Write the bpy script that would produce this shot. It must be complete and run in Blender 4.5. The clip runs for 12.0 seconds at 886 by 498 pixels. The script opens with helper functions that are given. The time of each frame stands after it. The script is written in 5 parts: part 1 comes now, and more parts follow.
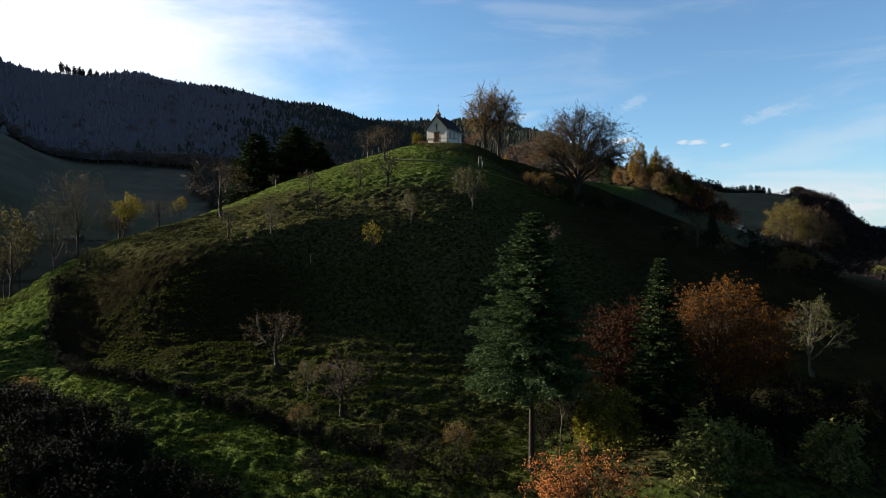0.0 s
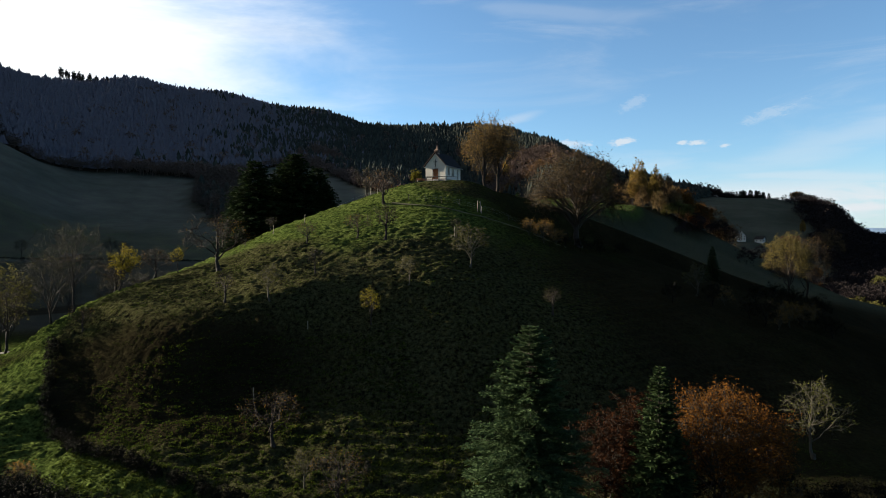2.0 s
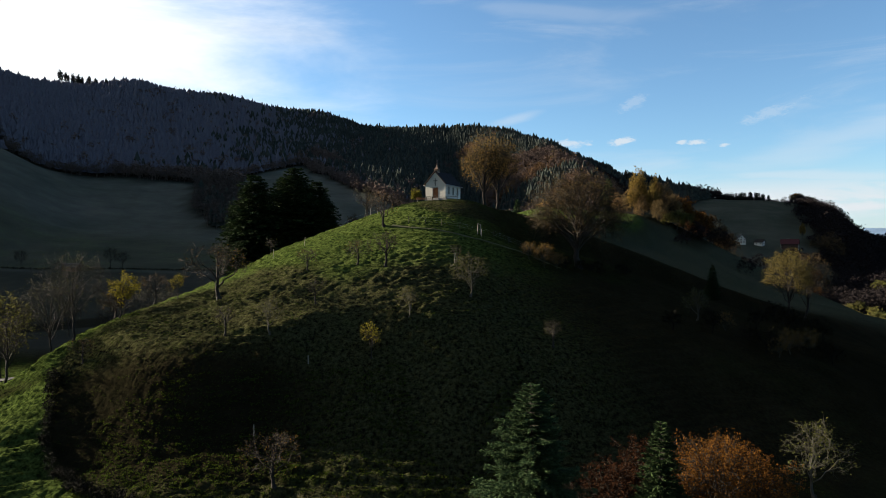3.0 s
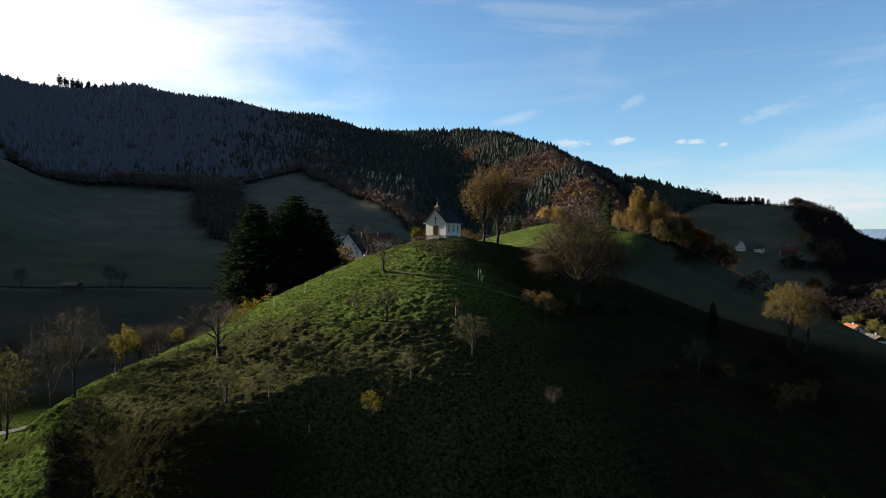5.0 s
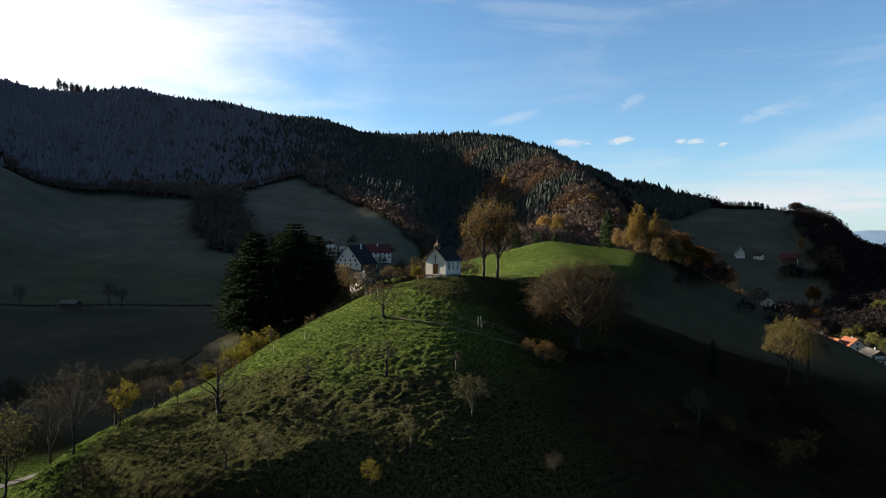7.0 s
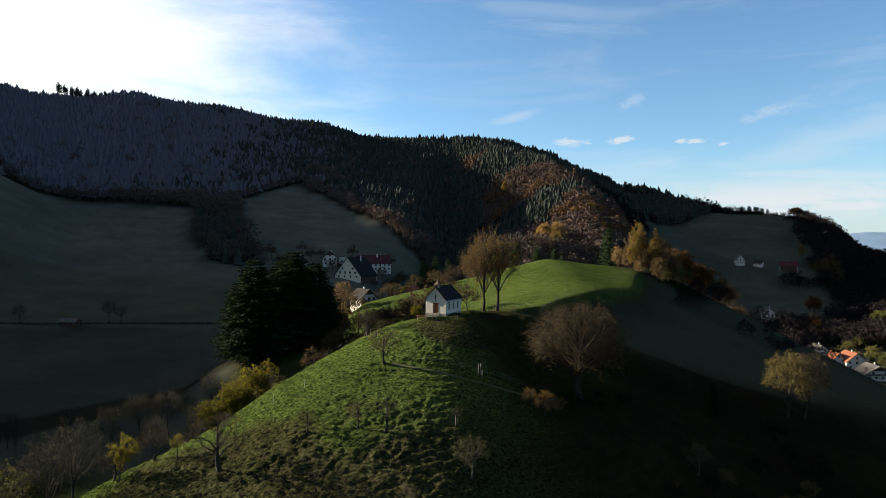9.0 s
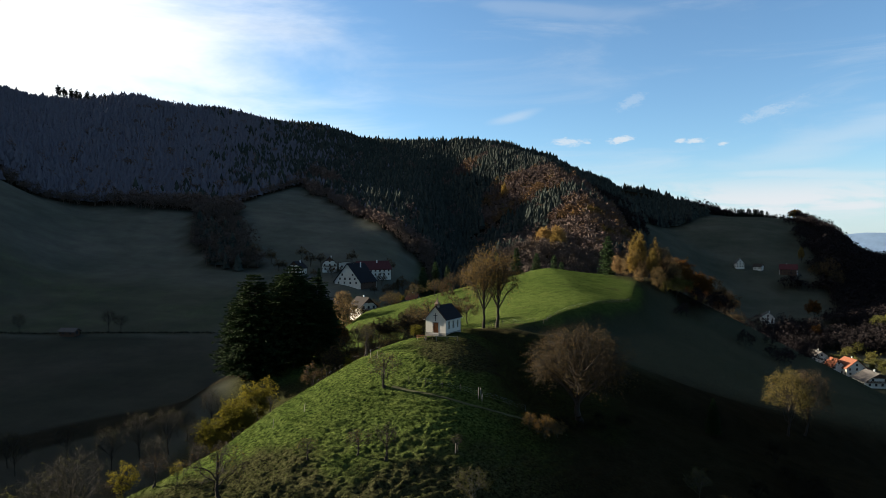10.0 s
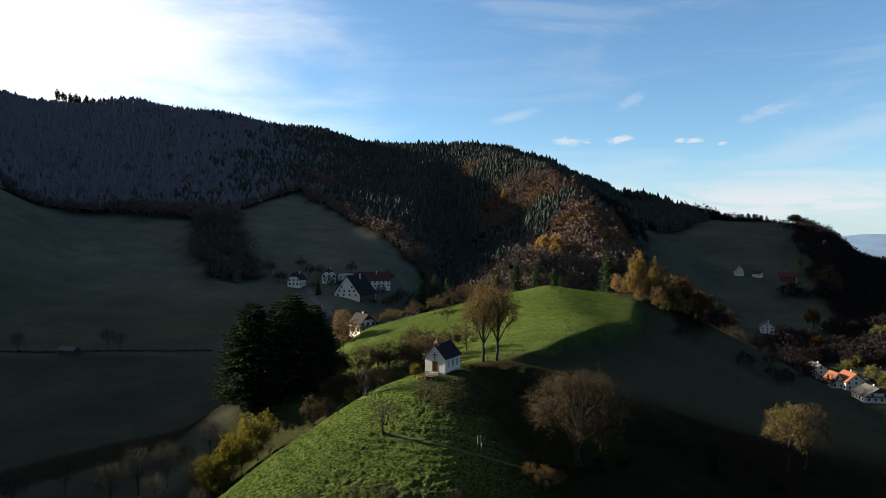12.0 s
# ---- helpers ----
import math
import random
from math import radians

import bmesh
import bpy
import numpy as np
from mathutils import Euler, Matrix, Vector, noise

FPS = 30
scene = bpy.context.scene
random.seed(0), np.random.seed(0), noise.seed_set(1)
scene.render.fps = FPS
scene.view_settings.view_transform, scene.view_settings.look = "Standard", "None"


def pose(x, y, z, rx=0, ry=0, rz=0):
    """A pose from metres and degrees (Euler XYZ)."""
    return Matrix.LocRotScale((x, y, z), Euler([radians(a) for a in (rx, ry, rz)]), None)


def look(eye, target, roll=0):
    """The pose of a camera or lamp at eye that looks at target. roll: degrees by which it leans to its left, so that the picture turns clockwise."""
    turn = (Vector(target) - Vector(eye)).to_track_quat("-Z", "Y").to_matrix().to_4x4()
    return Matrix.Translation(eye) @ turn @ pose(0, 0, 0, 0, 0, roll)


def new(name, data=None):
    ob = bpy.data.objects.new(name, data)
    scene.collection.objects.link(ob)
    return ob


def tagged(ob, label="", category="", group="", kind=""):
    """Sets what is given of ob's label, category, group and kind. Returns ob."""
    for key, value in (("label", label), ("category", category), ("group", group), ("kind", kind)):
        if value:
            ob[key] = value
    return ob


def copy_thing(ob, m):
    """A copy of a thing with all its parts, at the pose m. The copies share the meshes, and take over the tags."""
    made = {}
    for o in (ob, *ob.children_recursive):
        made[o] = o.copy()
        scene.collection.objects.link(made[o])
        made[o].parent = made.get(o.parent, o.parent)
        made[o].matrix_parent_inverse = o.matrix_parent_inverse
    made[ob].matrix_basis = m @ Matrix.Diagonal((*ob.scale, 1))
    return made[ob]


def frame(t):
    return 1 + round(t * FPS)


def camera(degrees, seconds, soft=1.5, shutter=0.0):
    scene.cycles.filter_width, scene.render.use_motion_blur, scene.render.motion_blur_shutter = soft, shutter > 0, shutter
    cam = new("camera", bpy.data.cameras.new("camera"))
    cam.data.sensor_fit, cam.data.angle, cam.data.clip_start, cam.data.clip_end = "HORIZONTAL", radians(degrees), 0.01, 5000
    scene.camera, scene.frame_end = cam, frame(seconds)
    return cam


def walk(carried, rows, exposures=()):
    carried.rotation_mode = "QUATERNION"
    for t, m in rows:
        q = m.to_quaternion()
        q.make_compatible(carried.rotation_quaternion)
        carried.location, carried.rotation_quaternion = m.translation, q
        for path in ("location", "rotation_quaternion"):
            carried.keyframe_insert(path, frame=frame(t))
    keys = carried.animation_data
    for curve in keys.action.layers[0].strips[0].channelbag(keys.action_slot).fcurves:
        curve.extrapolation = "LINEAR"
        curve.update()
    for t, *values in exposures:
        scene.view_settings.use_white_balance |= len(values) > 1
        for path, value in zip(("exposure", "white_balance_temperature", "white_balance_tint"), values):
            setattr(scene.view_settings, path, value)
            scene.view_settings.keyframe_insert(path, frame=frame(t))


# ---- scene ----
cam = camera(70.0, 12.0, soft=0.6)
METRES, EYE, TILT, LEAN, TURN = 50.0, 60.0, 0.0, 0.0, 0.0
ROWS = [
    (0.0, 0.0, 0.0, 0.0, 0.0, 0.0, 0.0),
    (0.5, 0.0022, 0.0043, 0.0408, 0.0, 0.03, 0.0),
    (1.0, 0.0037, 0.0075, 0.0783, 0.01, 0.05, 0.01),
    (1.5, 0.004, 0.0095, 0.1209, -0.02, 0.02, 0.0),
    (2.0, 0.0039, 0.0112, 0.1592, -0.02, 0.03, -0.01),
    (2.5, 0.003, 0.0117, 0.2019, -0.03, 0.04, 0.01),
    (3.0, 0.0022, 0.0123, 0.2412, -0.05, 0.02, 0.07),
    (5.0, -0.0005, 0.0139, 0.4071, -0.08, -0.02, 0.12),
    (5.5, -0.0011, 0.0144, 0.4505, -0.09, -0.02, 0.09),
    (6.0, -0.0013, 0.0151, 0.4902, -0.11, -0.04, 0.07),
    (6.5, -0.0013, 0.0161, 0.5342, -0.12, -0.06, 0.06),
    (7.0, -0.0018, 0.0167, 0.5748, -0.13, -0.08, 0.05),
    (9.0, -0.0036, 0.0203, 0.7453, -0.15, -0.13, -0.04),
    (9.5, -0.0038, 0.0214, 0.7898, -0.17, -0.13, -0.01),
    (10.0, -0.0046, 0.0226, 0.8303, -0.18, -0.15, -0.02),
    (10.5, -0.0047, 0.0235, 0.8751, -0.19, -0.16, -0.03),
    (11.0, -0.0047, 0.0253, 0.9153, -0.21, -0.16, -0.05),
    (11.5, -0.0047, 0.0278, 0.9593, -0.23, -0.2, -0.06),
    (12.0, -0.0051, 0.0289, 0.9994, -0.23, -0.2, -0.07),
]
walk(cam, [(t, pose(0, 0, EYE, TILT, LEAN, TURN) @ pose(METRES * x, METRES * y, METRES * z, 90 + pitch, roll, yaw)) for t, x, y, z, yaw, pitch, roll in ROWS],
     exposures=[(0.0, 1.96), (12.0, 1.96)])

# ---- sky and sun ----
SUN_LEFT, SUN_UP = 67.0, 16.4      # degrees left of the way ahead (+y), and above the horizon
SUN_DIR = Vector((-math.sin(radians(SUN_LEFT)) * math.cos(radians(SUN_UP)), math.cos(radians(SUN_LEFT)) * math.cos(radians(SUN_UP)), math.sin(radians(SUN_UP))))


def build_sky():
    world = bpy.data.worlds.new("sky")
    scene.world = world
    world.use_nodes = True
    nt = world.node_tree
    nt.nodes.clear()
    out, bg, sky = nt.nodes.new("ShaderNodeOutputWorld"), nt.nodes.new("ShaderNodeBackground"), nt.nodes.new("ShaderNodeTexSky")
    sky.sky_type, sky.sun_disc = "NISHITA", False
    sky.sun_elevation, sky.sun_rotation = radians(SUN_UP), radians(-SUN_LEFT)
    sky.altitude, sky.air_density, sky.dust_density, sky.ozone_density = 300, 1.0, 0.25, 3.0
    bg.inputs["Strength"].default_value = 0.05
    tc = nt.nodes.new("ShaderNodeTexCoord")
    way = tc.outputs["Generated"]

    def vec(op, a, b):
        n = nt.nodes.new("ShaderNodeVectorMath")
        n.operation = op
        for k, v in enumerate((a, b)):
            if isinstance(v, tuple):
                n.inputs[k].default_value = v
            elif v is not None:
                nt.links.new(v, n.inputs[k])
        return n.outputs["Value"] if op in ("DOT_PRODUCT", "LENGTH") else n.outputs[0]

    def num(op, a, b):
        n = nt.nodes.new("ShaderNodeMath")
        n.operation = op
        for k, v in enumerate((a, b)):
            if isinstance(v, (int, float)):
                n.inputs[k].default_value = v
            else:
                nt.links.new(v, n.inputs[k])
        return n.outputs[0]

    def step(v, lo, hi):
        n = nt.nodes.new("ShaderNodeMapRange")
        n.interpolation_type = "SMOOTHSTEP"
        nt.links.new(v, n.inputs[0])
        n.inputs[1].default_value, n.inputs[2].default_value = lo, hi
        return n.outputs[0]

    def wisps(scale, detail=6, rough=0.6, warp=0.4):
        n = nt.nodes.new("ShaderNodeTexNoise")
        nt.links.new(vec("MULTIPLY", way, scale), n.inputs["Vector"])
        n.inputs["Scale"].default_value, n.inputs["Detail"].default_value, n.inputs["Roughness"].default_value = 1.0, detail, rough
        n.inputs["Distortion"].default_value = warp
        return n.outputs["Fac"]

    up = vec("DOT_PRODUCT", way, (0.0, 0.0, 1.0))
    # thin cirrus veil, brightest towards the sun
    toward = num("ADD", vec("DOT_PRODUCT", way, tuple(SUN_DIR)), num("MULTIPLY", num("SUBTRACT", wisps((2.2, 2.2, 9.0)), 0.5), 0.55))
    veil = step(toward, 0.51, 0.91)
    streaks = num("MULTIPLY", step(wisps((1.6, 3.2, 13.0), 7, 0.62, 0.8), 0.49, 0.78), 0.28)
    # low bank of cloud along the horizon
    band = num("MULTIPLY", step(up, 0.02, 0.06), step(up, 0.115, 0.06))
    low = num("MULTIPLY", band, num("MULTIPLY", step(wisps((7.0, 7.0, 34.0), 6), 0.36, 0.58), 0.95))
    # a few small fair-weather puffs
    rag = num("MULTIPLY", num("SUBTRACT", wisps((55.0, 55.0, 120.0), 6, 0.7), 0.5), 4.2)
    haze = num("MULTIPLY", num("SUBTRACT", wisps((8.0, 8.0, 40.0), 4, 0.5), 0.5), 2.2)
    puffs = None
    for x, z, w, h, tilt, dense in ((0.283, 0.170, 0.020, 0.0075, 0.12, 1.0), (0.205, 0.166, 0.034, 0.0085, 0.0, 0.85), (0.404, 0.169, 0.012, 0.0060, 0.0, 1.0), (0.377, 0.169, 0.007, 0.0045, 0.0, 0.9), (0.446, 0.165, 0.008, 0.0045, 0.0, 0.9),
                                    (0.117, 0.206, 0.055, 0.012, 0.22, 0.4), (0.66, 0.185, 0.20, 0.034, 0.30, 0.36), (0.30, 0.230, 0.022, 0.012, 0.3, 0.3), (0.60, 0.115, 0.16, 0.012, -0.08, 0.5), (-0.30, 0.345, 0.20, 0.022, 0.0, 0.35), (0.20, 0.375, 0.20, 0.02, -0.12, 0.2), (0.52, 0.217, 0.03, 0.012, 0.3, 0.35)):
        c = Vector((x, 1.0, z)).normalized()
        off = vec("SUBTRACT", way, tuple(c))
        across, rise = vec("DOT_PRODUCT", off, (1.75 / w, 0.8 / w, 0.0)), vec("DOT_PRODUCT", off, (-tilt * 1.75 / h, 0.0, 1.75 / h))
        d = num("POWER", num("ADD", num("MULTIPLY", across, across), num("MULTIPLY", rise, rise)), 0.5)
        m = num("MULTIPLY", step(num("ADD", d, rag if w < 0.04 else haze), 1.6, 0.3), dense)
        puffs = m if puffs is None else num("MAXIMUM", puffs, m)
    cover = num("MINIMUM", num("ADD", num("MAXIMUM", num("MAXIMUM", streaks, low), num("MULTIPLY", puffs, 0.75)), 0.0), 1.0)

    def blend(fac, a, b):
        n = nt.nodes.new("ShaderNodeMix")
        n.data_type = "RGBA"
        nt.links.new(fac, n.inputs[0])
        nt.links.new(a, n.inputs[6])
        n.inputs[7].default_value = (*b, 1)
        return n.outputs[2]

    c = blend(num("MULTIPLY", step(up, 0.16, 0.0), 0.65), vec("MULTIPLY", sky.outputs[0], (0.88, 1.0, 1.03)), (2.8, 3.5, 4.2))
    c = blend(cover, c, (4.1, 4.3, 4.5))
    c = blend(veil, c, (6.6, 6.5, 6.2))
    nt.links.new(c, bg.inputs["Color"])
    nt.links.new(bg.outputs[0], out.inputs[0])


build_sky()
sun = new("sun", bpy.data.lights.new("sun", "SUN"))
sun.data.energy, sun.data.angle, sun.data.color = 6.3, radians(0.6), (1.0, 0.90, 0.74)
sun.matrix_world = look(SUN_DIR * 500, (0, 0, 0))
# ---- materials ----
def shader(name, rough=0.9, spec=0.2):
    m = bpy.data.materials.new(name)
    m.use_nodes = True
    nt = m.node_tree
    b = nt.nodes["Principled BSDF"]
    b.inputs["Roughness"].default_value = rough
    b.inputs["Specular IOR Level"].default_value = spec
    return m, nt, b


def node(nt, kind, links=(), **values):
    n = nt.nodes.new(kind)
    for k, v in values.items():
        if k in n.inputs:
            n.inputs[k].default_value = v
    for socket, src in links:
        nt.links.new(src, n.inputs[socket])
    return n


def noise_fac(nt, scale, detail=4, rough=0.55, coord="Object", stretch=None):
    tc = node(nt, "ShaderNodeTexCoord")
    src = tc.outputs[coord]
    if stretch:
        mp = node(nt, "ShaderNodeMapping", [("Vector", src)])
        mp.inputs["Scale"].default_value = stretch
        src = mp.outputs[0]
    n = node(nt, "ShaderNodeTexNoise", [("Vector", src)], Scale=scale, Detail=detail, Roughness=rough)
    return n.outputs["Fac"]


def ramp(nt, fac, *stops):
    r = nt.nodes.new("ShaderNodeValToRGB")
    e = r.color_ramp.elements
    while len(e) < len(stops):
        e.new(0.5)
    for el, (pos, col) in zip(e, stops):
        el.position, el.color = pos, (*col, 1) if len(col) == 3 else col
    nt.links.new(fac, r.inputs[0])
    return r.outputs[0]


def mix(nt, fac, a, b, kind="MIX"):
    n = nt.nodes.new("ShaderNodeMix")
    n.data_type, n.blend_type = "RGBA", kind
    for sock, v in ((0, fac), (6, a), (7, b)):
        if isinstance(v, (int, float)):
            n.inputs[sock].default_value = v
        elif isinstance(v, tuple):
            n.inputs[sock].default_value = (*v, 1)
        else:
            nt.links.new(v, n.inputs[sock])
    return n.outputs[2]


def bump(nt, b, fac, strength, dist):
    n = node(nt, "ShaderNodeBump", [("Height", fac)], Strength=strength, Distance=dist)
    nt.links.new(n.outputs[0], b.inputs["Normal"])


def plain(name, col, rough=0.8, vary=0.25, scale=3.0, grain=0.02, metal=0.0, by_object=0.0):
    """A matt surface of one base colour with stains and grain."""
    m, nt, b = shader(name, rough, 0.08)
    b.inputs["Metallic"].default_value = metal
    lo, hi = tuple(c * (1 - vary) for c in col), tuple(min(1, c * (1 + vary)) for c in col)
    c = ramp(nt, noise_fac(nt, scale), (0.3, lo), (0.7, hi))
    c = mix(nt, 0.35, c, ramp(nt, noise_fac(nt, scale * 11), (0.35, lo), (0.65, hi)))
    if by_object:
        info = node(nt, "ShaderNodeObjectInfo")
        c = mix(nt, 1.0, c, ramp(nt, info.outputs["Random"], (0, (1 - by_object,) * 3), (1, (1 + by_object * 0.5,) * 3)), "MULTIPLY")
    nt.links.new(c, b.inputs["Base Color"])
    if grain:
        bump(nt, b, noise_fac(nt, scale * 14), 0.5, grain)
    return m


def leafy(name, dark, lit, through_light=0.35, island=True):
    """Leaves and needles: colour varies leaf by leaf and tree by tree, and some light comes through."""
    m, nt, b = shader(name, 0.95, 0.02)
    geo = node(nt, "ShaderNodeNewGeometry")
    info = node(nt, "ShaderNodeObjectInfo")
    c = ramp(nt, geo.outputs["Random Per Island"] if island else noise_fac(nt, 1.5), (0.0, dark), (1.0, lit))
    c = mix(nt, 1.0, c, ramp(nt, info.outputs["Random"], (0, (0.75, 0.78, 0.75)), (1, (1.2, 1.12, 1.1))), "MULTIPLY")
    nt.links.new(c, b.inputs["Base Color"])
    if through_light:
        tr = node(nt, "ShaderNodeBsdfTranslucent", [("Color", c)])
        mx = node(nt, "ShaderNodeMixShader", [(1, b.outputs[0]), (2, tr.outputs[0])])
        mx.inputs[0].default_value = through_light
        nt.links.new(mx.outputs[0], nt.nodes["Material Output"].inputs[0])
    return m


BARK = plain("bark", (0.02387, 0.01962, 0.01591), 0.95, 0.35, 5, 0.03)
BARK_PALE = plain("bark_pale", (0.04508, 0.04084, 0.03182), 0.9, 0.35, 5, 0.02)
TWIG = plain("twig", (0.018, 0.0145, 0.011), 0.9, 0.3, 2, 0.0)
# twig colour blackened to stand in for deep shade
TWIG_SHADE = plain("twig_shade", (0.005, 0.0045, 0.004), 0.95, 0.3, 2, 0.0)
TWIG_PALE = plain("twig_pale", (0.034, 0.031, 0.023), 0.9, 0.3, 2, 0.0)
NEEDLES = leafy("spruce_needles", (0.011, 0.022, 0.009), (0.046, 0.073, 0.030), 0.15)
# distance haze is put into this pale blue-grey needle colour
NEEDLES_HAZE = leafy("haze_needles", (0.084, 0.078, 0.096), (0.092, 0.086, 0.105), 0.0)
NEEDLES_DARK = leafy("fir_needles", (0.00624, 0.0117, 0.00468), (0.02184, 0.03588, 0.01248), 0.1)
LEAF_GOLD = leafy("gold_leaves", (0.090, 0.062, 0.016), (0.215, 0.148, 0.040))
LEAF_PEACH = leafy("golden_peach_leaves", (0.13, 0.082, 0.026), (0.28, 0.180, 0.062))
LEAF_PALE = leafy("pale_buff_leaves", (0.085, 0.056, 0.024), (0.20, 0.135, 0.062))
LEAF_LINDEN = leafy("linden_leaves", (0.075, 0.049, 0.014), (0.185, 0.120, 0.034), 0.45)
LEAF_YELLOW = leafy("yellow_leaves", (0.054, 0.048, 0.007), (0.150, 0.130, 0.017))
LEAF_OCHRE = leafy("ochre_leaves", (0.05148, 0.03221, 0.00858), (0.1287, 0.07722, 0.01934))
LEAF_RUST = leafy("rust_leaves", (0.026, 0.0115, 0.0035), (0.115, 0.050, 0.010))
LEAF_ORANGE = leafy("orange_leaves", (0.125, 0.045, 0.014), (0.28, 0.115, 0.038))
LEAF_OLIVE = leafy("olive_leaves", (0.02574, 0.02792, 0.00858), (0.07293, 0.06864, 0.02145))
LEAF_GREEN = leafy("green_leaves", (0.034, 0.042, 0.013), (0.100, 0.112, 0.034))
FENCE_POST = plain("grey_fence_post", (0.036, 0.032, 0.026), 0.9, 0.3, 4, 0.01)
# blue of the far air, put into the hills' own colour
HAZE_RIDGE = plain("haze_blue_ridge", (0.10, 0.15, 0.22), 1.0, 0.2, 0.01, 0.0)
LEAF_OLIVE_GOLD = leafy("olive_gold_leaves", (0.045, 0.045, 0.013), (0.115, 0.108, 0.032))
LEAF_FAR_BROWN = leafy("bare_crowns", (0.046, 0.036, 0.031), (0.076, 0.057, 0.047), 0.0)
# bare-crown brown darkened to carry the shade of ridge and gully
LEAF_GULLY_SHADE = leafy("shaded_scrub_leaves", (0.011, 0.009, 0.0095), (0.022, 0.017, 0.017), 0.0)
LEAF_BUFF = leafy("buff_leaves", (0.034, 0.023, 0.010), (0.100, 0.066, 0.028), 0.2)
LEAF_RUSSET = leafy("russet_leaves", (0.050, 0.032, 0.018), (0.105, 0.064, 0.032), 0.1)
LEAF_OLIVE_BROWN = leafy("olive_brown_leaves", (0.040, 0.032, 0.011), (0.105, 0.080, 0.028))
LEAF_LIME = leafy("lime_leaves", (0.042, 0.036, 0.011), (0.105, 0.088, 0.028), 0.3)
NEEDLES_MID = leafy("mountain_needles", (0.013, 0.017, 0.015), (0.028, 0.034, 0.028), 0.0)
# near-black leaf colour that carries the shade of thickets
LEAF_SHADE = leafy("shade_black_leaves", (0.003, 0.0035, 0.0015), (0.010, 0.0095, 0.0045), 0.0)
# rust leaves darkened to paint in the spruce's shadow
LEAF_RUST_SHADE = leafy("shaded_rust_leaves", (0.008, 0.0035, 0.002), (0.030, 0.012, 0.005))
GRASS_BLADE = leafy("grass_blades", (0.012, 0.020, 0.003), (0.046, 0.060, 0.010), 0.3)
PLASTER = plain("white_render", (0.44, 0.40, 0.335), 0.9, 0.06, 0.9, 0.01)
PLASTER_GREY = plain("grey_render", (0.4368, 0.429, 0.4056), 0.9, 0.1, 0.9, 0.01)
SLATE = plain("slate_roof", (0.01248, 0.01248, 0.01404), 0.95, 0.25, 1.5, 0.02)
TILE_BROWN = plain("brown_tiles", (0.026, 0.021, 0.017), 0.9, 0.25, 1.2, 0.03)
TILE_UMBER = plain("umber_tiles", (0.013, 0.0105, 0.009), 0.95, 0.3, 1.2, 0.03)
TILE_RED = plain("red_tiles", (0.117, 0.0429, 0.0234), 0.85, 0.25, 1.2, 0.03)
TILE_DARK_RED = plain("dark_red_tiles", (0.055, 0.018, 0.018), 0.9, 0.25, 1.2, 0.03)
TILE_GREY = plain("grey_tiles", (0.0585, 0.05226, 0.0468), 0.85, 0.25, 1.2, 0.03)
WOOD_DARK = plain("dark_timber", (0.0585, 0.0351, 0.0234), 0.8, 0.3, 2.5, 0.01)
WOOD_SHINGLE = plain("shingles", (0.11, 0.075, 0.055), 0.9, 0.3, 5, 0.02)
WOOD_TURRET = plain("turret_timber", (0.21, 0.15, 0.11), 0.85, 0.25, 3, 0.01)
WOOD_DOOR = plain("door_timber", (0.156, 0.0585, 0.0234), 0.6, 0.25, 4, 0.005)
WOOD_POST = plain("weathered_post", (0.1326, 0.1209, 0.0975), 0.9, 0.3, 4, 0.01)
WOOD_BENCH = plain("bench_timber", (0.3276, 0.1326, 0.0546), 0.6, 0.25, 4, 0.005)
STONE = plain("stone", (0.1872, 0.1716, 0.1482), 0.9, 0.3, 2, 0.03)
METAL_DARK = plain("dark_iron", (0.039, 0.039, 0.0429), 0.5, 0.2, 4, 0.0, 0.8)
METAL_GREY = plain("zinc", (0.273, 0.2808, 0.2886), 0.45, 0.15, 3, 0.0, 0.9)
ASPHALT = plain("asphalt", (0.0585, 0.05616, 0.0546), 0.85, 0.2, 0.8, 0.01)
GRAVEL_GRASS = plain("trodden_grass", (0.044, 0.044, 0.019), 0.95, 0.3, 0.9, 0.03)
GRAVEL = plain("gravel_track", (0.034, 0.032, 0.027), 0.95, 0.3, 0.9, 0.03)


def glass_material():
    m, nt, b = shader("window_glass", 0.08, 0.6)
    b.inputs["Base Color"].default_value = (0.02, 0.025, 0.03, 1)
    return m


GLASS = glass_material()


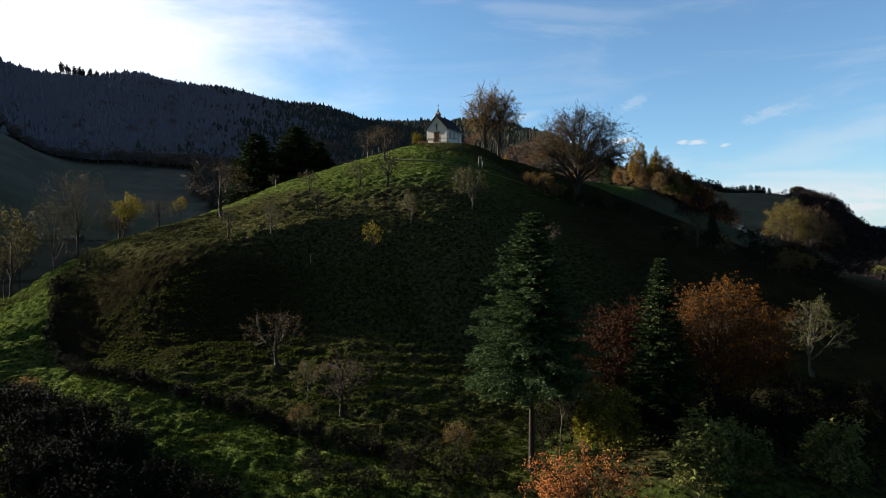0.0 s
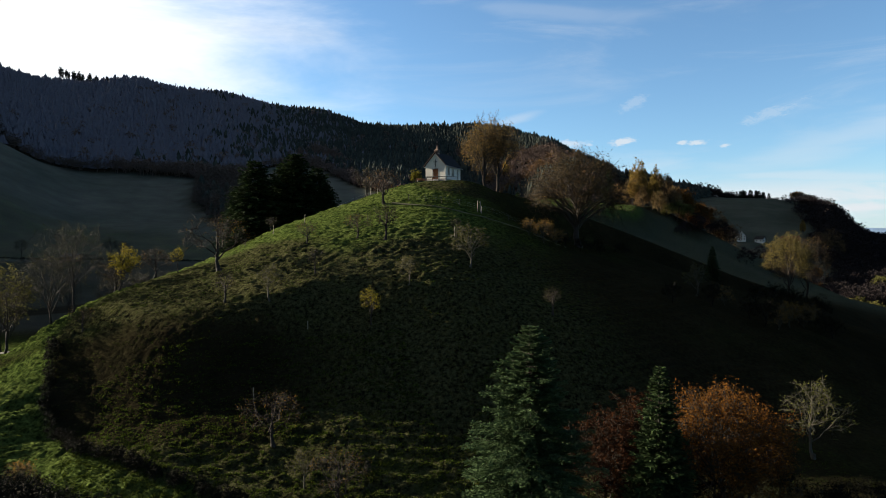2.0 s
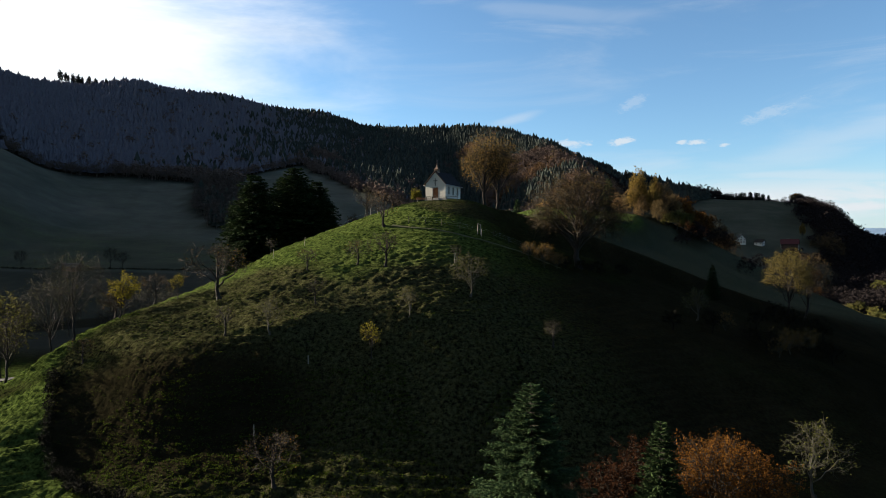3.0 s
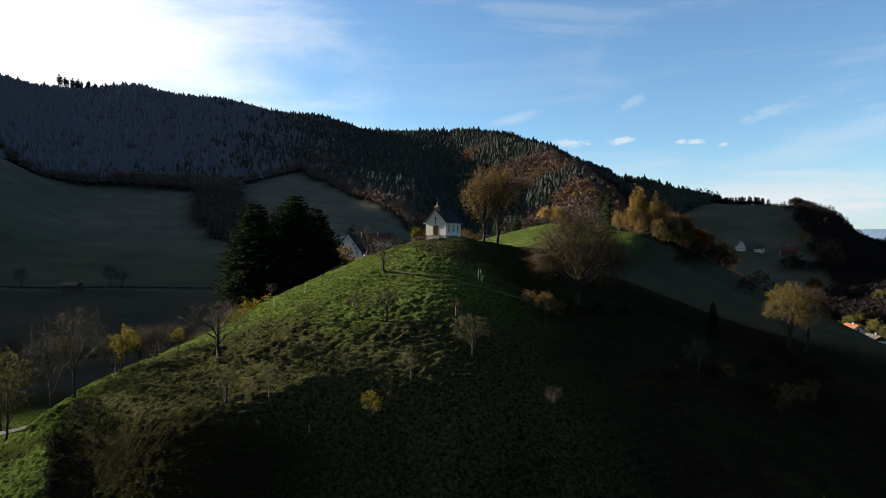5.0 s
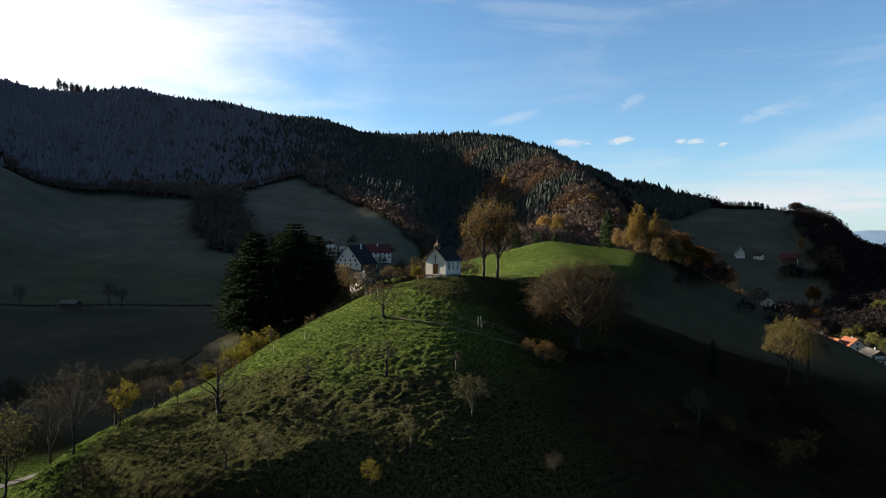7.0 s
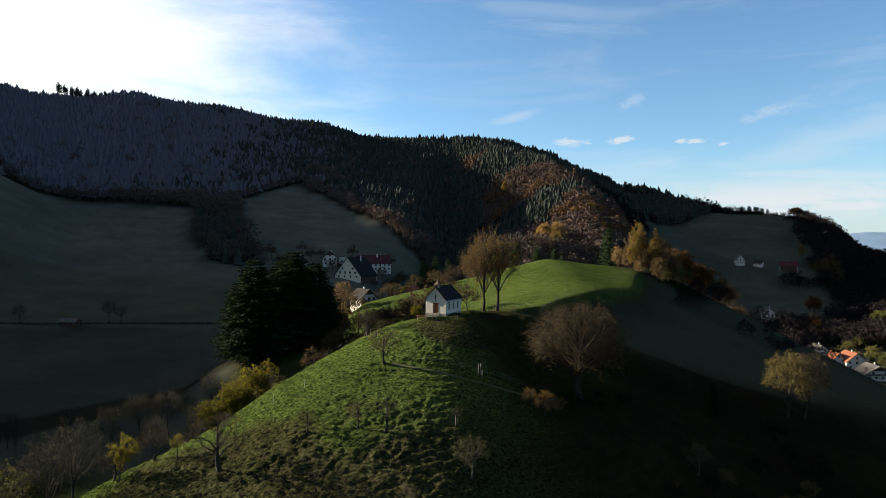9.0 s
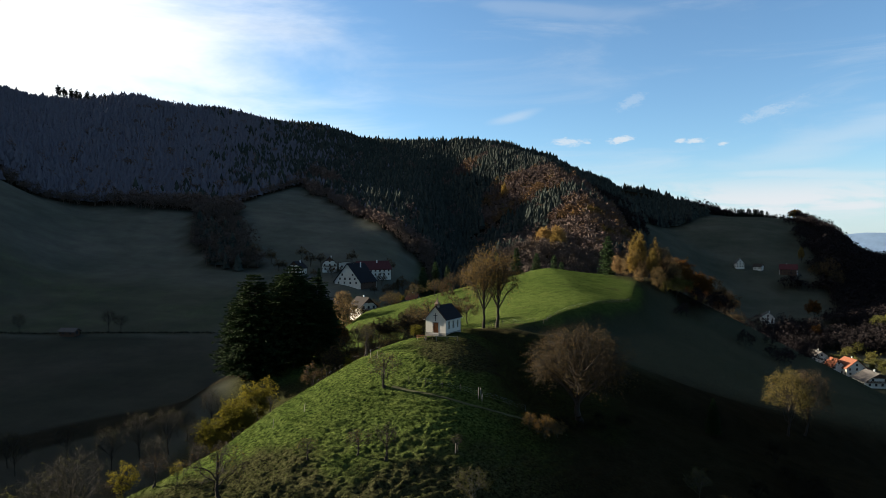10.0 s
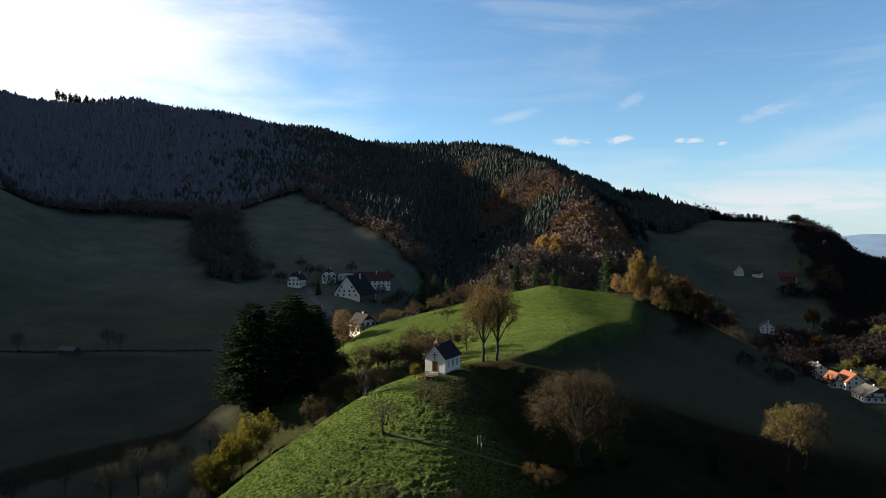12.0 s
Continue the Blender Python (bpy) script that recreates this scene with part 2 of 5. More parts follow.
def land_material():
    m, nt, b = shader("meadow_wood_floor_and_shade", 1.0, 0.0)
    lush = ramp(nt, noise_fac(nt, 1.9, 6, 0.7), (0.38, (0.009, 0.0150, 0.0045)), (0.63, (0.076, 0.104, 0.027)))
    dry = ramp(nt, noise_fac(nt, 2.1, 6, 0.7), (0.38, (0.006, 0.0062, 0.0036)), (0.64, (0.054, 0.055, 0.024)))
    # wood floor litter; the same dark colour also paints shade on the open slopes
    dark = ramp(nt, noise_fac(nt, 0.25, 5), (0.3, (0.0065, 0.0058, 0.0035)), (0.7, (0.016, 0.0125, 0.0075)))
    lush = mix(nt, 1.0, lush, ramp(nt, noise_fac(nt, 0.3, 5, 0.7), (0.36, (0.68, 0.72, 0.7)), (0.64, (1.18, 1.12, 1.1))), "MULTIPLY")
    att = node(nt, "ShaderNodeAttribute")
    att.attribute_name = "cover"
    sep = node(nt, "ShaderNodeSeparateColor", [(0, att.outputs["Color"])])
    patch = noise_fac(nt, 0.09, 5, 0.6)
    f = node(nt, "ShaderNodeMath", [(0, patch), (1, sep.outputs[0])])
    f.operation = "ADD"
    f2 = ramp(nt, f.outputs[0], (0.74, (0, 0, 0)), (1.08, (1, 1, 1)))
    c = mix(nt, f2, lush, dry)
    # dull grass, made paler and greyer with distance haze in its colour
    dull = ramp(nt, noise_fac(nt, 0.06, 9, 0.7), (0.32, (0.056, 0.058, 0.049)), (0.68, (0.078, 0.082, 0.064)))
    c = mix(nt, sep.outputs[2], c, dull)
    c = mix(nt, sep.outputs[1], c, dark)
    c = mix(nt, 1.0, c, ramp(nt, noise_fac(nt, 0.02, 4), (0.3, (0.68, 0.72, 0.68)), (0.7, (1.08, 1.02, 1.0))), "MULTIPLY")
    nt.links.new(c, b.inputs["Base Color"])
    ledges = noise_fac(nt, 3.4, 6, 0.75, stretch=(0.75, 0.75, 3.0))
    bump(nt, b, ledges, 1.0, 0.42)
    return m


LAND = land_material()
# ---- the lie of the land ----
def smooth(a, b, v):
    u = np.clip((v - a) / (b - a), 0.0, 1.0)
    return u * u * (3 - 2 * u)


def smax(a, b, k):
    return 0.5 * (a + b + np.sqrt((a - b) ** 2 + k * k))


def spine(x, y, line, soft=0.0):
    """Nearest distance to a crest line, the crest's height there, and the side (+ to the right of its way)."""
    best = np.full(np.shape(x), 1e9)
    top, side = np.zeros_like(best), np.zeros_like(best)
    far, tops = [], []
    for (xa, ya, za), (xb, yb, zb) in zip(line[:-1], line[1:]):
        dx, dy = xb - xa, yb - ya
        n = dx * dx + dy * dy
        u = np.clip(((x - xa) * dx + (y - ya) * dy) / n, 0, 1)
        d = np.hypot(x - xa - u * dx, y - ya - u * dy)
        near = d < best
        best = np.where(near, d, best)
        top = np.where(near, za + u * (zb - za), top)
        side = np.where(near, ((x - xa) * dy - (y - ya) * dx) / math.sqrt(n), side)
        far.append(d)
        tops.append(za + u * (zb - za))
    if soft:
        w = [np.exp(-(d - best) / soft) for d in far]
        total = sum(w)
        top = sum(a * b for a, b in zip(w, tops)) / total
        best = np.maximum(best - soft * np.log(total), 0)
    return best, top, side


CHAPEL = (2.5, 138.5)
KNOLL_LINE = [(4, 140, 82.0), (24, 185, 80.0), (46, 235, 84.5), (50, 285, 90.5), (52, 330, 88.0), (34, 420, 75.0), (60, 510, 74.0), (80, 575, 95.0), (95, 640, 98.0)]
# nodes west of x -800 lie out of view, raised to cast shadow
BACK_LINE = [(-2600, 300, 480), (-1300, 760, 448), (-930, 912, 391), (-860, 940, 372), (-703, 1004, 349), (-648, 1024, 334), (-525, 1100, 355), (-400, 1180, 349), (-270, 1264, 337), (-235, 1288, 335), (-174, 1330, 319), (68, 1230, 301),
             (106, 1230, 295), (148, 1236, 287), (195, 1238, 275), (239, 1240, 251), (295, 1240, 229), (350, 1240, 202), (400, 1230, 196), (443, 1205, 176), (520, 1400, 140)]
RIGHT_LINE = [(365, 1245, 176), (440, 1020, 147), (600, 1066, 148), (616, 1052, 138), (644, 1036, 122), (668, 1016, 97), (697, 996, 73), (800, 900, 20)]
SHOULDER = [(0, 147), (-8, 141.5), (-15, 135), (-21, 128), (-28.5, 118), (-36.5, 108), (-45, 103.5), (-52, 99.5), (-58, 93), (-62, 84)]
MEADOW_EDGE = [(11.5, 158), (23, 176), (36.5, 195), (51, 212.5), (72, 236), (84, 270)]
MOUND_LINE = [(46, 294, 92.0), (88, 290, 87.8)]
# first spur is unseen, added to shade the western fields; second is in view
SPURS = [([(-405, 215, 150), (-425, 300, 172), (-440, 420, 182), (-460, 520, 196), (-510, 600, 236), (-580, 680, 262)], 0.55),
         ([(68, 1230, 296), (150, 1000, 232), (170, 800, 165), (150, 640, 102)], 0.5)]
WEST_LINE = [(-2600, 300, 420), (-1500, -200, 500), (-1300, -900, 480)]
EAST_LINE = [(900, 900, 20), (1100, 200, 200), (900, -900, 220)]


def height(x, y):
    x, y = np.asarray(x, float), np.asarray(y, float)
    # valley floors: a higher one on the west, a low one on the east and south
    floor = 20 + 31 * smooth(30, -70, x) * smooth(-20, 90, y) + 0.08 * np.maximum(y - 170, 0) * smooth(40, -40, x)
    floor = floor + 16 * smooth(420, 640, y) * smooth(260, 60, x) + 0.012 * np.maximum(-60 - x, 0)
    # long mountain behind
    d, top, _ = spine(x, y, BACK_LINE, 22.0)
    g = np.clip(1 - d / 900, 0, 1)
    rise = ((top - floor) * (0.12 * g + 0.88 * g ** 2.5)) ** 6
    d, top, _ = spine(x, y, RIGHT_LINE)
    g = 1 - np.minimum(d / 480, 1) ** 1.3
    g = g * (1 - smooth(-20, 125, x - 0.628 * y))
    rise = rise + (np.maximum(top - floor, 0) * g) ** 6
    for line, reach in ((WEST_LINE, 900), (EAST_LINE, 650)):
        d, top, _ = spine(x, y, line)
        g = np.clip(1 - d / reach, 0, 1)
        rise = rise + (np.maximum(top - floor, 0) * g * g * (3 - 2 * g)) ** 6
    z = floor + np.maximum(rise, 0) ** (1 / 6)
    for line, fall in SPURS:
        d, top, _ = spine(x, y, line)
        z = smax(z, top - fall * (np.sqrt(d * d + 400) - 20), 5)
    # far hills at the end of the eastern valley
    d = np.hypot((x - 2300) / 1300, (y - 2700) / 500)
    z = z + 40 * np.exp(-d * d)
    # chapel knoll: gentle crown, a steep bank half way down, then a lower meadow
    dx, dy = x - CHAPEL[0], y - CHAPEL[1]
    r = np.hypot(dx, dy) + 1e-6
    drop = 0.355 * (np.sqrt(r * r + 36) - 6)
    ahead = smooth(0.1, 0.8, -dy / r)
    east = smooth(0.25, 0.85, dx / r)
    west = smooth(0.35, 0.8, -dx / r)
    steep = smooth(-10, -24, dx) * smooth(-52, -40, dx)
    bank = 62.5 + 2.0 * np.sin(dx * 0.13)
    drop = drop + ahead * (1 - 0.55 * east) * (1 - 0.4 * smooth(-44, -56, dx)) * 8.5 * smooth(bank - 8 + 5 * steep, bank + 13 - 5 * steep, np.hypot(dy, np.where(dx < 0, 0.6, 0.8) * dx))
    drop = drop + 4.5 * east * smooth(4, 22, r) + 0.12 * west * np.maximum(r - 40, 0)
    drop = drop + 1.8 * smooth(8, 30, r) * smooth(-0.1, 0.35, dx / r) * ahead * smooth(75, 55, r)
    drop = drop + 1.4 * smooth(68, 80, r) * smooth(-40, -20, dx) * smooth(25, 5, dx)
    drop = drop + 2.6 * np.exp(-(x - 19) ** 2 / 260 - (y - 86) ** 2 / 420)
    dome = 82.8 - drop + 3.0 * smooth(78, 100, r) * smooth(0, 30, dx)
    along, off = -0.74 * dx - 0.67 * dy, 0.67 * dx - 0.74 * dy
    dome = dome + 1.2 * smooth(2, 14, along) * smooth(90, 55, along) * np.exp(-off * off / 200)
    dome = dome + 3.2 * np.exp(-((x + 53) ** 2 + (y - 84) ** 2) / 300)
    d, _, side = spine(x, y, [(*p, 0) for p in SHOULDER])
    dome = dome - np.where(side > 0, 0.50 * (np.sqrt(d * d + 6) - 2.45), 0) * smooth(86, 96, y)
    dome = dome + 0.7 * np.exp(-((x + 52) ** 2 + (y - 97) ** 2) / 90)
    z = smax(z, dome, 3)
    # crest from the chapel back to the sunny meadow, falling away on both sides
    d, top, side = spine(x, y, KNOLL_LINE)
    fall = np.where(side > 0, 0.35 + 0.0005 * d + 0.06 * smooth(190, 150, y), 0.255 + 0.006 * np.maximum(d - 85, 0) + 0.38 * smooth(195, 150, y))
    crest = top - fall * (np.sqrt(d * d + 144) - 12)
    crest = crest + np.where(side > 0, 0.13, 0) * np.minimum(d, 14) * smooth(160, 176, y) * smooth(240, 212, y)
    crest = crest - 60 * smooth(150, 118, y) - 0.2 * np.maximum(150 - y, 0)
    z = smax(z, crest, 3)
    # broad end of the sunny meadow
    d, top, _ = spine(x, y, MOUND_LINE)
    brim = x - np.interp(y, [190, 212, 236, 270, 310], [38, 56, 77, 92, 99])
    mound = top - 0.165 * (np.sqrt(d * d + 144) - 12) - 0.35 * np.maximum(brim, 0) - 0.3 * np.maximum(50 - x, 0) - 60 * smooth(225, 195, y) - 0.2 * np.maximum(y - 300, 0)
    z = smax(z, mound, 2)
    # a steep bank below the meadow fence
    d, _, side = spine(x, y, [(*p, 0) for p in MEADOW_EDGE])
    z = z - 7.2 * smooth(0.8, 7, np.where(side > 0, d, 0)) * smooth(160, 180, y) * smooth(285, 255, y) * smooth(90, 40, d)
    z = z + 3.4 * np.exp(-((x - 12) / 14) ** 2 - ((y - 41) / 9) ** 2)
    return z
# ---- mesh helpers ----
def mesh_of(name, verts, faces, material, smooth_shade=False):
    """A mesh from arrays of corners and of triangles or quads."""
    me = bpy.data.meshes.new(name)
    verts, faces = np.asarray(verts, np.float32), np.asarray(faces, np.int32)
    n, k = faces.shape
    me.vertices.add(len(verts))
    me.vertices.foreach_set("co", verts.ravel())
    me.loops.add(n * k)
    me.loops.foreach_set("vertex_index", faces.ravel())
    me.polygons.add(n)
    me.polygons.foreach_set("loop_start", np.arange(0, n * k, k, dtype=np.int32))
    me.polygons.foreach_set("loop_total", np.full(n, k, np.int32))
    me.polygons.foreach_set("use_smooth", np.full(n, smooth_shade))
    me.update(calc_edges=True)
    me.materials.append(material)
    return me


def thing(name, label, category, group="", at=(0, 0, 0), turn=0.0, kind=""):
    ob = new(name)
    ob.matrix_world = pose(*at, 0, 0, turn)
    return tagged(ob, label, category, group, kind)


def part(name, mesh, parent, label=""):
    ob = new(name, mesh)
    ob.parent = parent
    return tagged(ob, label)


class Shape:
    """Gathers boxes, prisms and tubes into one mesh."""

    def __init__(self):
        self.v, self.f = [], []

    def poly(self, pts, faces):
        n = len(self.v)
        self.v += [tuple(p) for p in pts]
        self.f += [tuple(i + n for i in f) for f in faces]
        return self

    def box(self, x0, x1, y0, y1, z0, z1):
        return self.poly([(x0, y0, z0), (x1, y0, z0), (x1, y1, z0), (x0, y1, z0), (x0, y0, z1), (x1, y0, z1), (x1, y1, z1), (x0, y1, z1)],
                         [(3, 2, 1, 0), (4, 5, 6, 7), (0, 1, 5, 4), (1, 2, 6, 5), (2, 3, 7, 6), (3, 0, 4, 7)])

    def prism(self, outline, lift):
        """Extrudes an outline of 3D points by the vector lift."""
        n = len(outline)
        top = [tuple(Vector(p) + Vector(lift)) for p in outline]
        return self.poly(list(outline) + top, [tuple(reversed(range(n))), tuple(range(n, 2 * n))] + [(i, (i + 1) % n, n + (i + 1) % n, n + i) for i in range(n)])

    def tube(self, a, b, ra, rb, n=8):
        a, b = Vector(a), Vector(b)
        w = (b - a).normalized()
        u = w.orthogonal().normalized()
        s = w.cross(u)
        ring = [(math.cos(2 * math.pi * i / n), math.sin(2 * math.pi * i / n)) for i in range(n)]
        pts = [a + ra * (c * u + d * s) for c, d in ring] + [b + rb * (c * u + d * s) for c, d in ring]
        return self.poly(pts, [tuple(reversed(range(n))), tuple(range(n, 2 * n))] + [(i, (i + 1) % n, n + (i + 1) % n, n + i) for i in range(n)])

    def mesh(self, name, material, bevel=0.0):
        bm = bmesh.new()
        vs = [bm.verts.new(p) for p in self.v]
        for f in self.f:
            try:
                bm.faces.new([vs[i] for i in f])
            except ValueError:
                pass
        bmesh.ops.recalc_face_normals(bm, faces=bm.faces)
        if bevel:
            bmesh.ops.bevel(bm, geom=list(bm.edges), offset=bevel, segments=1, affect="EDGES")
        me = bpy.data.meshes.new(name)
        bm.to_mesh(me)
        bm.free()
        me.materials.append(material)
        return me


# ---- ground: one sheet out to the horizon ----
def vnoise(x, y, scale, seed):
    """Smooth value noise in -1..1 on arrays."""
    x, y = np.asarray(x) / scale + 137.3 * seed, np.asarray(y) / scale - 71.7 * seed
    xi, yi = np.floor(x).astype(np.int64), np.floor(y).astype(np.int64)
    fx, fy = x - xi, y - yi
    fx, fy = fx * fx * (3 - 2 * fx), fy * fy * (3 - 2 * fy)

    def h(i, j):
        n = (i * 374761393 + j * 668265263 + seed * 974634777) & 0x7FFFFFFF
        n = ((n ^ (n >> 13)) * 1274126177) & 0x7FFFFFFF
        return (n ^ (n >> 16)) % 65536 / 32768.0 - 1

    a, b, c, d = h(xi, yi), h(xi + 1, yi), h(xi, yi + 1), h(xi + 1, yi + 1)
    return (a + (b - a) * fx) * (1 - fy) + (c + (d - c) * fx) * fy


def wood_edge(x):
    """How far ahead the closed wood begins on the mountain."""
    return np.interp(x, [-1500, -900, -380, -300, -225, -205, -180, -113, -40, -15, 12, 60, 150, 205, 272, 410, 520],
                     [420, 480, 551, 600, 600, 700, 812, 708, 585, 550, 450, 415, 440, 620, 870, 1000, 1100])


def wooded(x, y):
    """1 where the ground lies under trees."""
    e = wood_edge(x) + 14 * vnoise(x, y, 40, 3)
    back = smooth(-6, 10, y - e)
    right = smooth(-8, 8, x - np.interp(y, [430, 500, 560, 640, 800, 1000, 1300], [300, 318, 338, 372, 458, 570, 740]) + 34 * vnoise(x, y, 38, 5)) * smooth(430, 450, y) * (y < 1300)
    gully = np.exp(-(((x - 95) * 0.74 - (y - 285) * 0.67) / 26) ** 2) * smooth(90, 105, x) * smooth(330, 270, x)
    d, _, _ = spine(x, y, [(-232, 640, 0), (-196, 560, 0), (-172, 500, 0), (-150, 462, 0)])
    copse = smooth(1.1, 0.8, d / 20 + 0.4 * vnoise(x, y, 14, 6))
    return np.clip(np.maximum(np.maximum(back, right), np.maximum(copse, smooth(0.35, 0.6, gully))), 0, 1)


def relief(x, y):
    """Tussocks and cattle steps on the chapel hill, faint elsewhere."""
    near = smooth(190, 150, y) * smooth(-95, -70, x) * smooth(95, 70, x) * smooth(25, 44, y)
    fine = smooth(37, 45, y) * smooth(165, 145, y) * smooth(-72, -60, x) * smooth(42, 30, x)
    H = height(x, y)
    run = 55 * np.arctan2(x - CHAPEL[0], CHAPEL[1] - y + 1e-6)
    steps = np.sin(H * 8.0 + 2.5 * vnoise(x, y, 7, 11)) * 0.08 * smooth(-0.6, 0.2, vnoise(x, y, 14, 12))
    calm = fine * smooth(4, 16, np.hypot(x - CHAPEL[0], y - CHAPEL[1]))
    u, v = x + 0.35 * vnoise(x, y, 0.9, 18), y + 0.35 * vnoise(x, y, 0.9, 19)
    treads = 0.14 * vnoise(run / 2.2, H / 0.42 + 0.8 * vnoise(x, y, 3.0, 23), 1.0, 14) + 0.13 * vnoise(run / 0.9, H / 0.20 + 0.6 * vnoise(x, y, 1.5, 24), 1.0, 25)
    lumps = 0.05 * vnoise(x, y, 1.9, 13) + calm * (0.55 + 1.15 * smooth(112, 90, y) * smooth(15, 9, x)) * (treads * (0.75 + 0.5 * vnoise(x, y, 6.0, 26)) + 0.13 * (0.65 + 0.6 * vnoise(x, y, 2.6, 20)) * vnoise(u * 0.75, v, 0.28, 17)) + 0.08 * vnoise(x, y, 5, 15)
    far = 0.5 * vnoise(x, y, 30, 16) * smooth(160, 260, y)
    return near * (steps + lumps) + far


def axis(lo, fine_lo, fine_hi, hi, step, grow):
    mid = np.arange(fine_lo, fine_hi + 1e-6, step)
    up, s, v = [], step, fine_hi
    while v < hi:
        s *= grow
        v += s
        up.append(v)
    down, s, v = [], step, fine_lo
    while v > lo:
        s *= grow
        v -= s
        down.append(v)
    return np.array(down[::-1] + list(mid) + up)


def build_ground():
    gx = axis(-4200, -60, 28, 4200, 0.27, 1.058)
    gy = axis(-2500, 44, 140, 4800, 0.27, 1.05)
    X, Y = np.meshgrid(gx, gy)
    Z = height(X, Y) + relief(X, Y)
    verts = np.stack([X.ravel(), Y.ravel(), Z.ravel()], 1)
    nx, ny = len(gx), len(gy)
    i = (np.arange(ny - 1)[:, None] * nx + np.arange(nx - 1)).ravel()
    faces = np.stack([i, i + 1, i + nx + 1, i + nx], 1)
    me = mesh_of("ground", verts, faces, LAND, True)
    cover = me.color_attributes.new("cover", "FLOAT_COLOR", "POINT")
    r = np.hypot(X - CHAPEL[0], Y - CHAPEL[1])
    hill = smooth(74, 60, r) * smooth(-45, -30, X)
    dm, _, sm = spine(X, Y, [(*p, 0) for p in MEADOW_EDGE])
    beyond = smooth(1, 6, np.where(sm > 0, dm, 0)) * smooth(150, 165, Y)
    below = smooth(1.5, -1.5, Y - np.interp(X, [-51, -46, -38, -30, -23, -16, -10, -4, 2], [84, 74, 66.5, 62, 59, 55, 51.5, 49, 40]))
    lush = 0.9 * smooth(18, 4, np.hypot((X + 20) * 0.6, (Y - 112) * 0.7)) + smooth(165, 185, Y) * smooth(95, 60, X) * smooth(-60, -46, X) * (1 - beyond) + 1.2 * below + 1.5 * smooth(-50, -57, X) * smooth(122, 104, Y)
    # brighter green along the shoulder, colouring in its sunlit rim
    ds, _, _ = spine(X, Y, [(*p, 0) for p in SHOULDER])
    lush = lush + 0.6 * smooth(10, 2, ds) * smooth(150, 135, Y)
    earth = smooth(1.15, 0.6, np.hypot((X - 3) / 9, (Y - 127) / 7) + 0.25 * vnoise(X, Y, 2.5, 28))
    dry = np.clip(0.46 + 0.45 * earth + 0.3 * beyond + 0.10 * hill + 0.12 * smooth(30, 62, r) * smooth(90, 76, r) - 0.3 * smooth(46, 28, r) + 0.3 * smooth(70, 110, X) * smooth(60, 120, Y) - 0.40 * lush + 0.14 * vnoise(X, Y, 18, 21), 0, 1)
    # western and far ground that takes the haze-greyed grass colour
    dull = np.maximum(smooth(-57, -68, X) * smooth(118, 138, Y), 0.25 * smooth(70, 110, X) * smooth(60, 120, Y))
    field = smooth(-95, -110, X) * smooth(286, 292, Y - 0.13 * (X + 103)) * smooth(1, -1, (Y - 430 - 0.25 * (X + 200) + 22 * vnoise(X, Y, 60, 27)) / 14)
    # shade over the lower western field, put in as darker ground colour
    west_shade = smooth(-64, -74, X) * smooth(288, 282, Y - 0.13 * (X + 103)) * smooth(90, 120, Y)
    dull = dull * (1 - 0.4 * field)
    dull = np.maximum(dull, smooth(1, 6, np.where(sm > 0, dm, 0)) * smooth(150, 165, Y) * smooth(12, 22, X) * 0.3)
    # shade painted on the hill's east flank with the wood floor colour
    flank_shade = 0.82 * smooth(2, 20, X + 0.25 * (Y - 110)) * smooth(172, 150, Y) * smooth(35, 60, Y)
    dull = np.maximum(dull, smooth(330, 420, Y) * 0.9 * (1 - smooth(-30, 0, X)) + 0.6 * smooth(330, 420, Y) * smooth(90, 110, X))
    # the steep bank's dark band of shade, painted into the ground colour
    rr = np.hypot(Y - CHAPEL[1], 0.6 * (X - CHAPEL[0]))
    bank_shade = 0.85 * smooth(61, 65, rr) * smooth(78, 73, rr) * smooth(-8, -22, X) * (1 - below)
    flank_shade = np.maximum(flank_shade, 0.5 * west_shade)
    # gathers the painted shade, with the shaded strip east of the hill added
    flank_shade = np.maximum(np.maximum(flank_shade, bank_shade), 0.9 * smooth(46, 60, X) * smooth(190, 168, Y) * smooth(40, 60, Y) * smooth(170, 130, X))
    col = np.stack([dry.ravel(), np.maximum(wooded(X, Y), flank_shade).ravel(), dull.ravel(), np.ones(X.size)], 1).astype(np.float32)
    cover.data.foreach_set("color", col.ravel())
    return tagged(new("ground", me), "green and dry brown meadow hillside with tussocks", "ground", kind="structure")


ground = build_ground()


def land(x, y):
    return float(height(x, y) + relief(x, y))
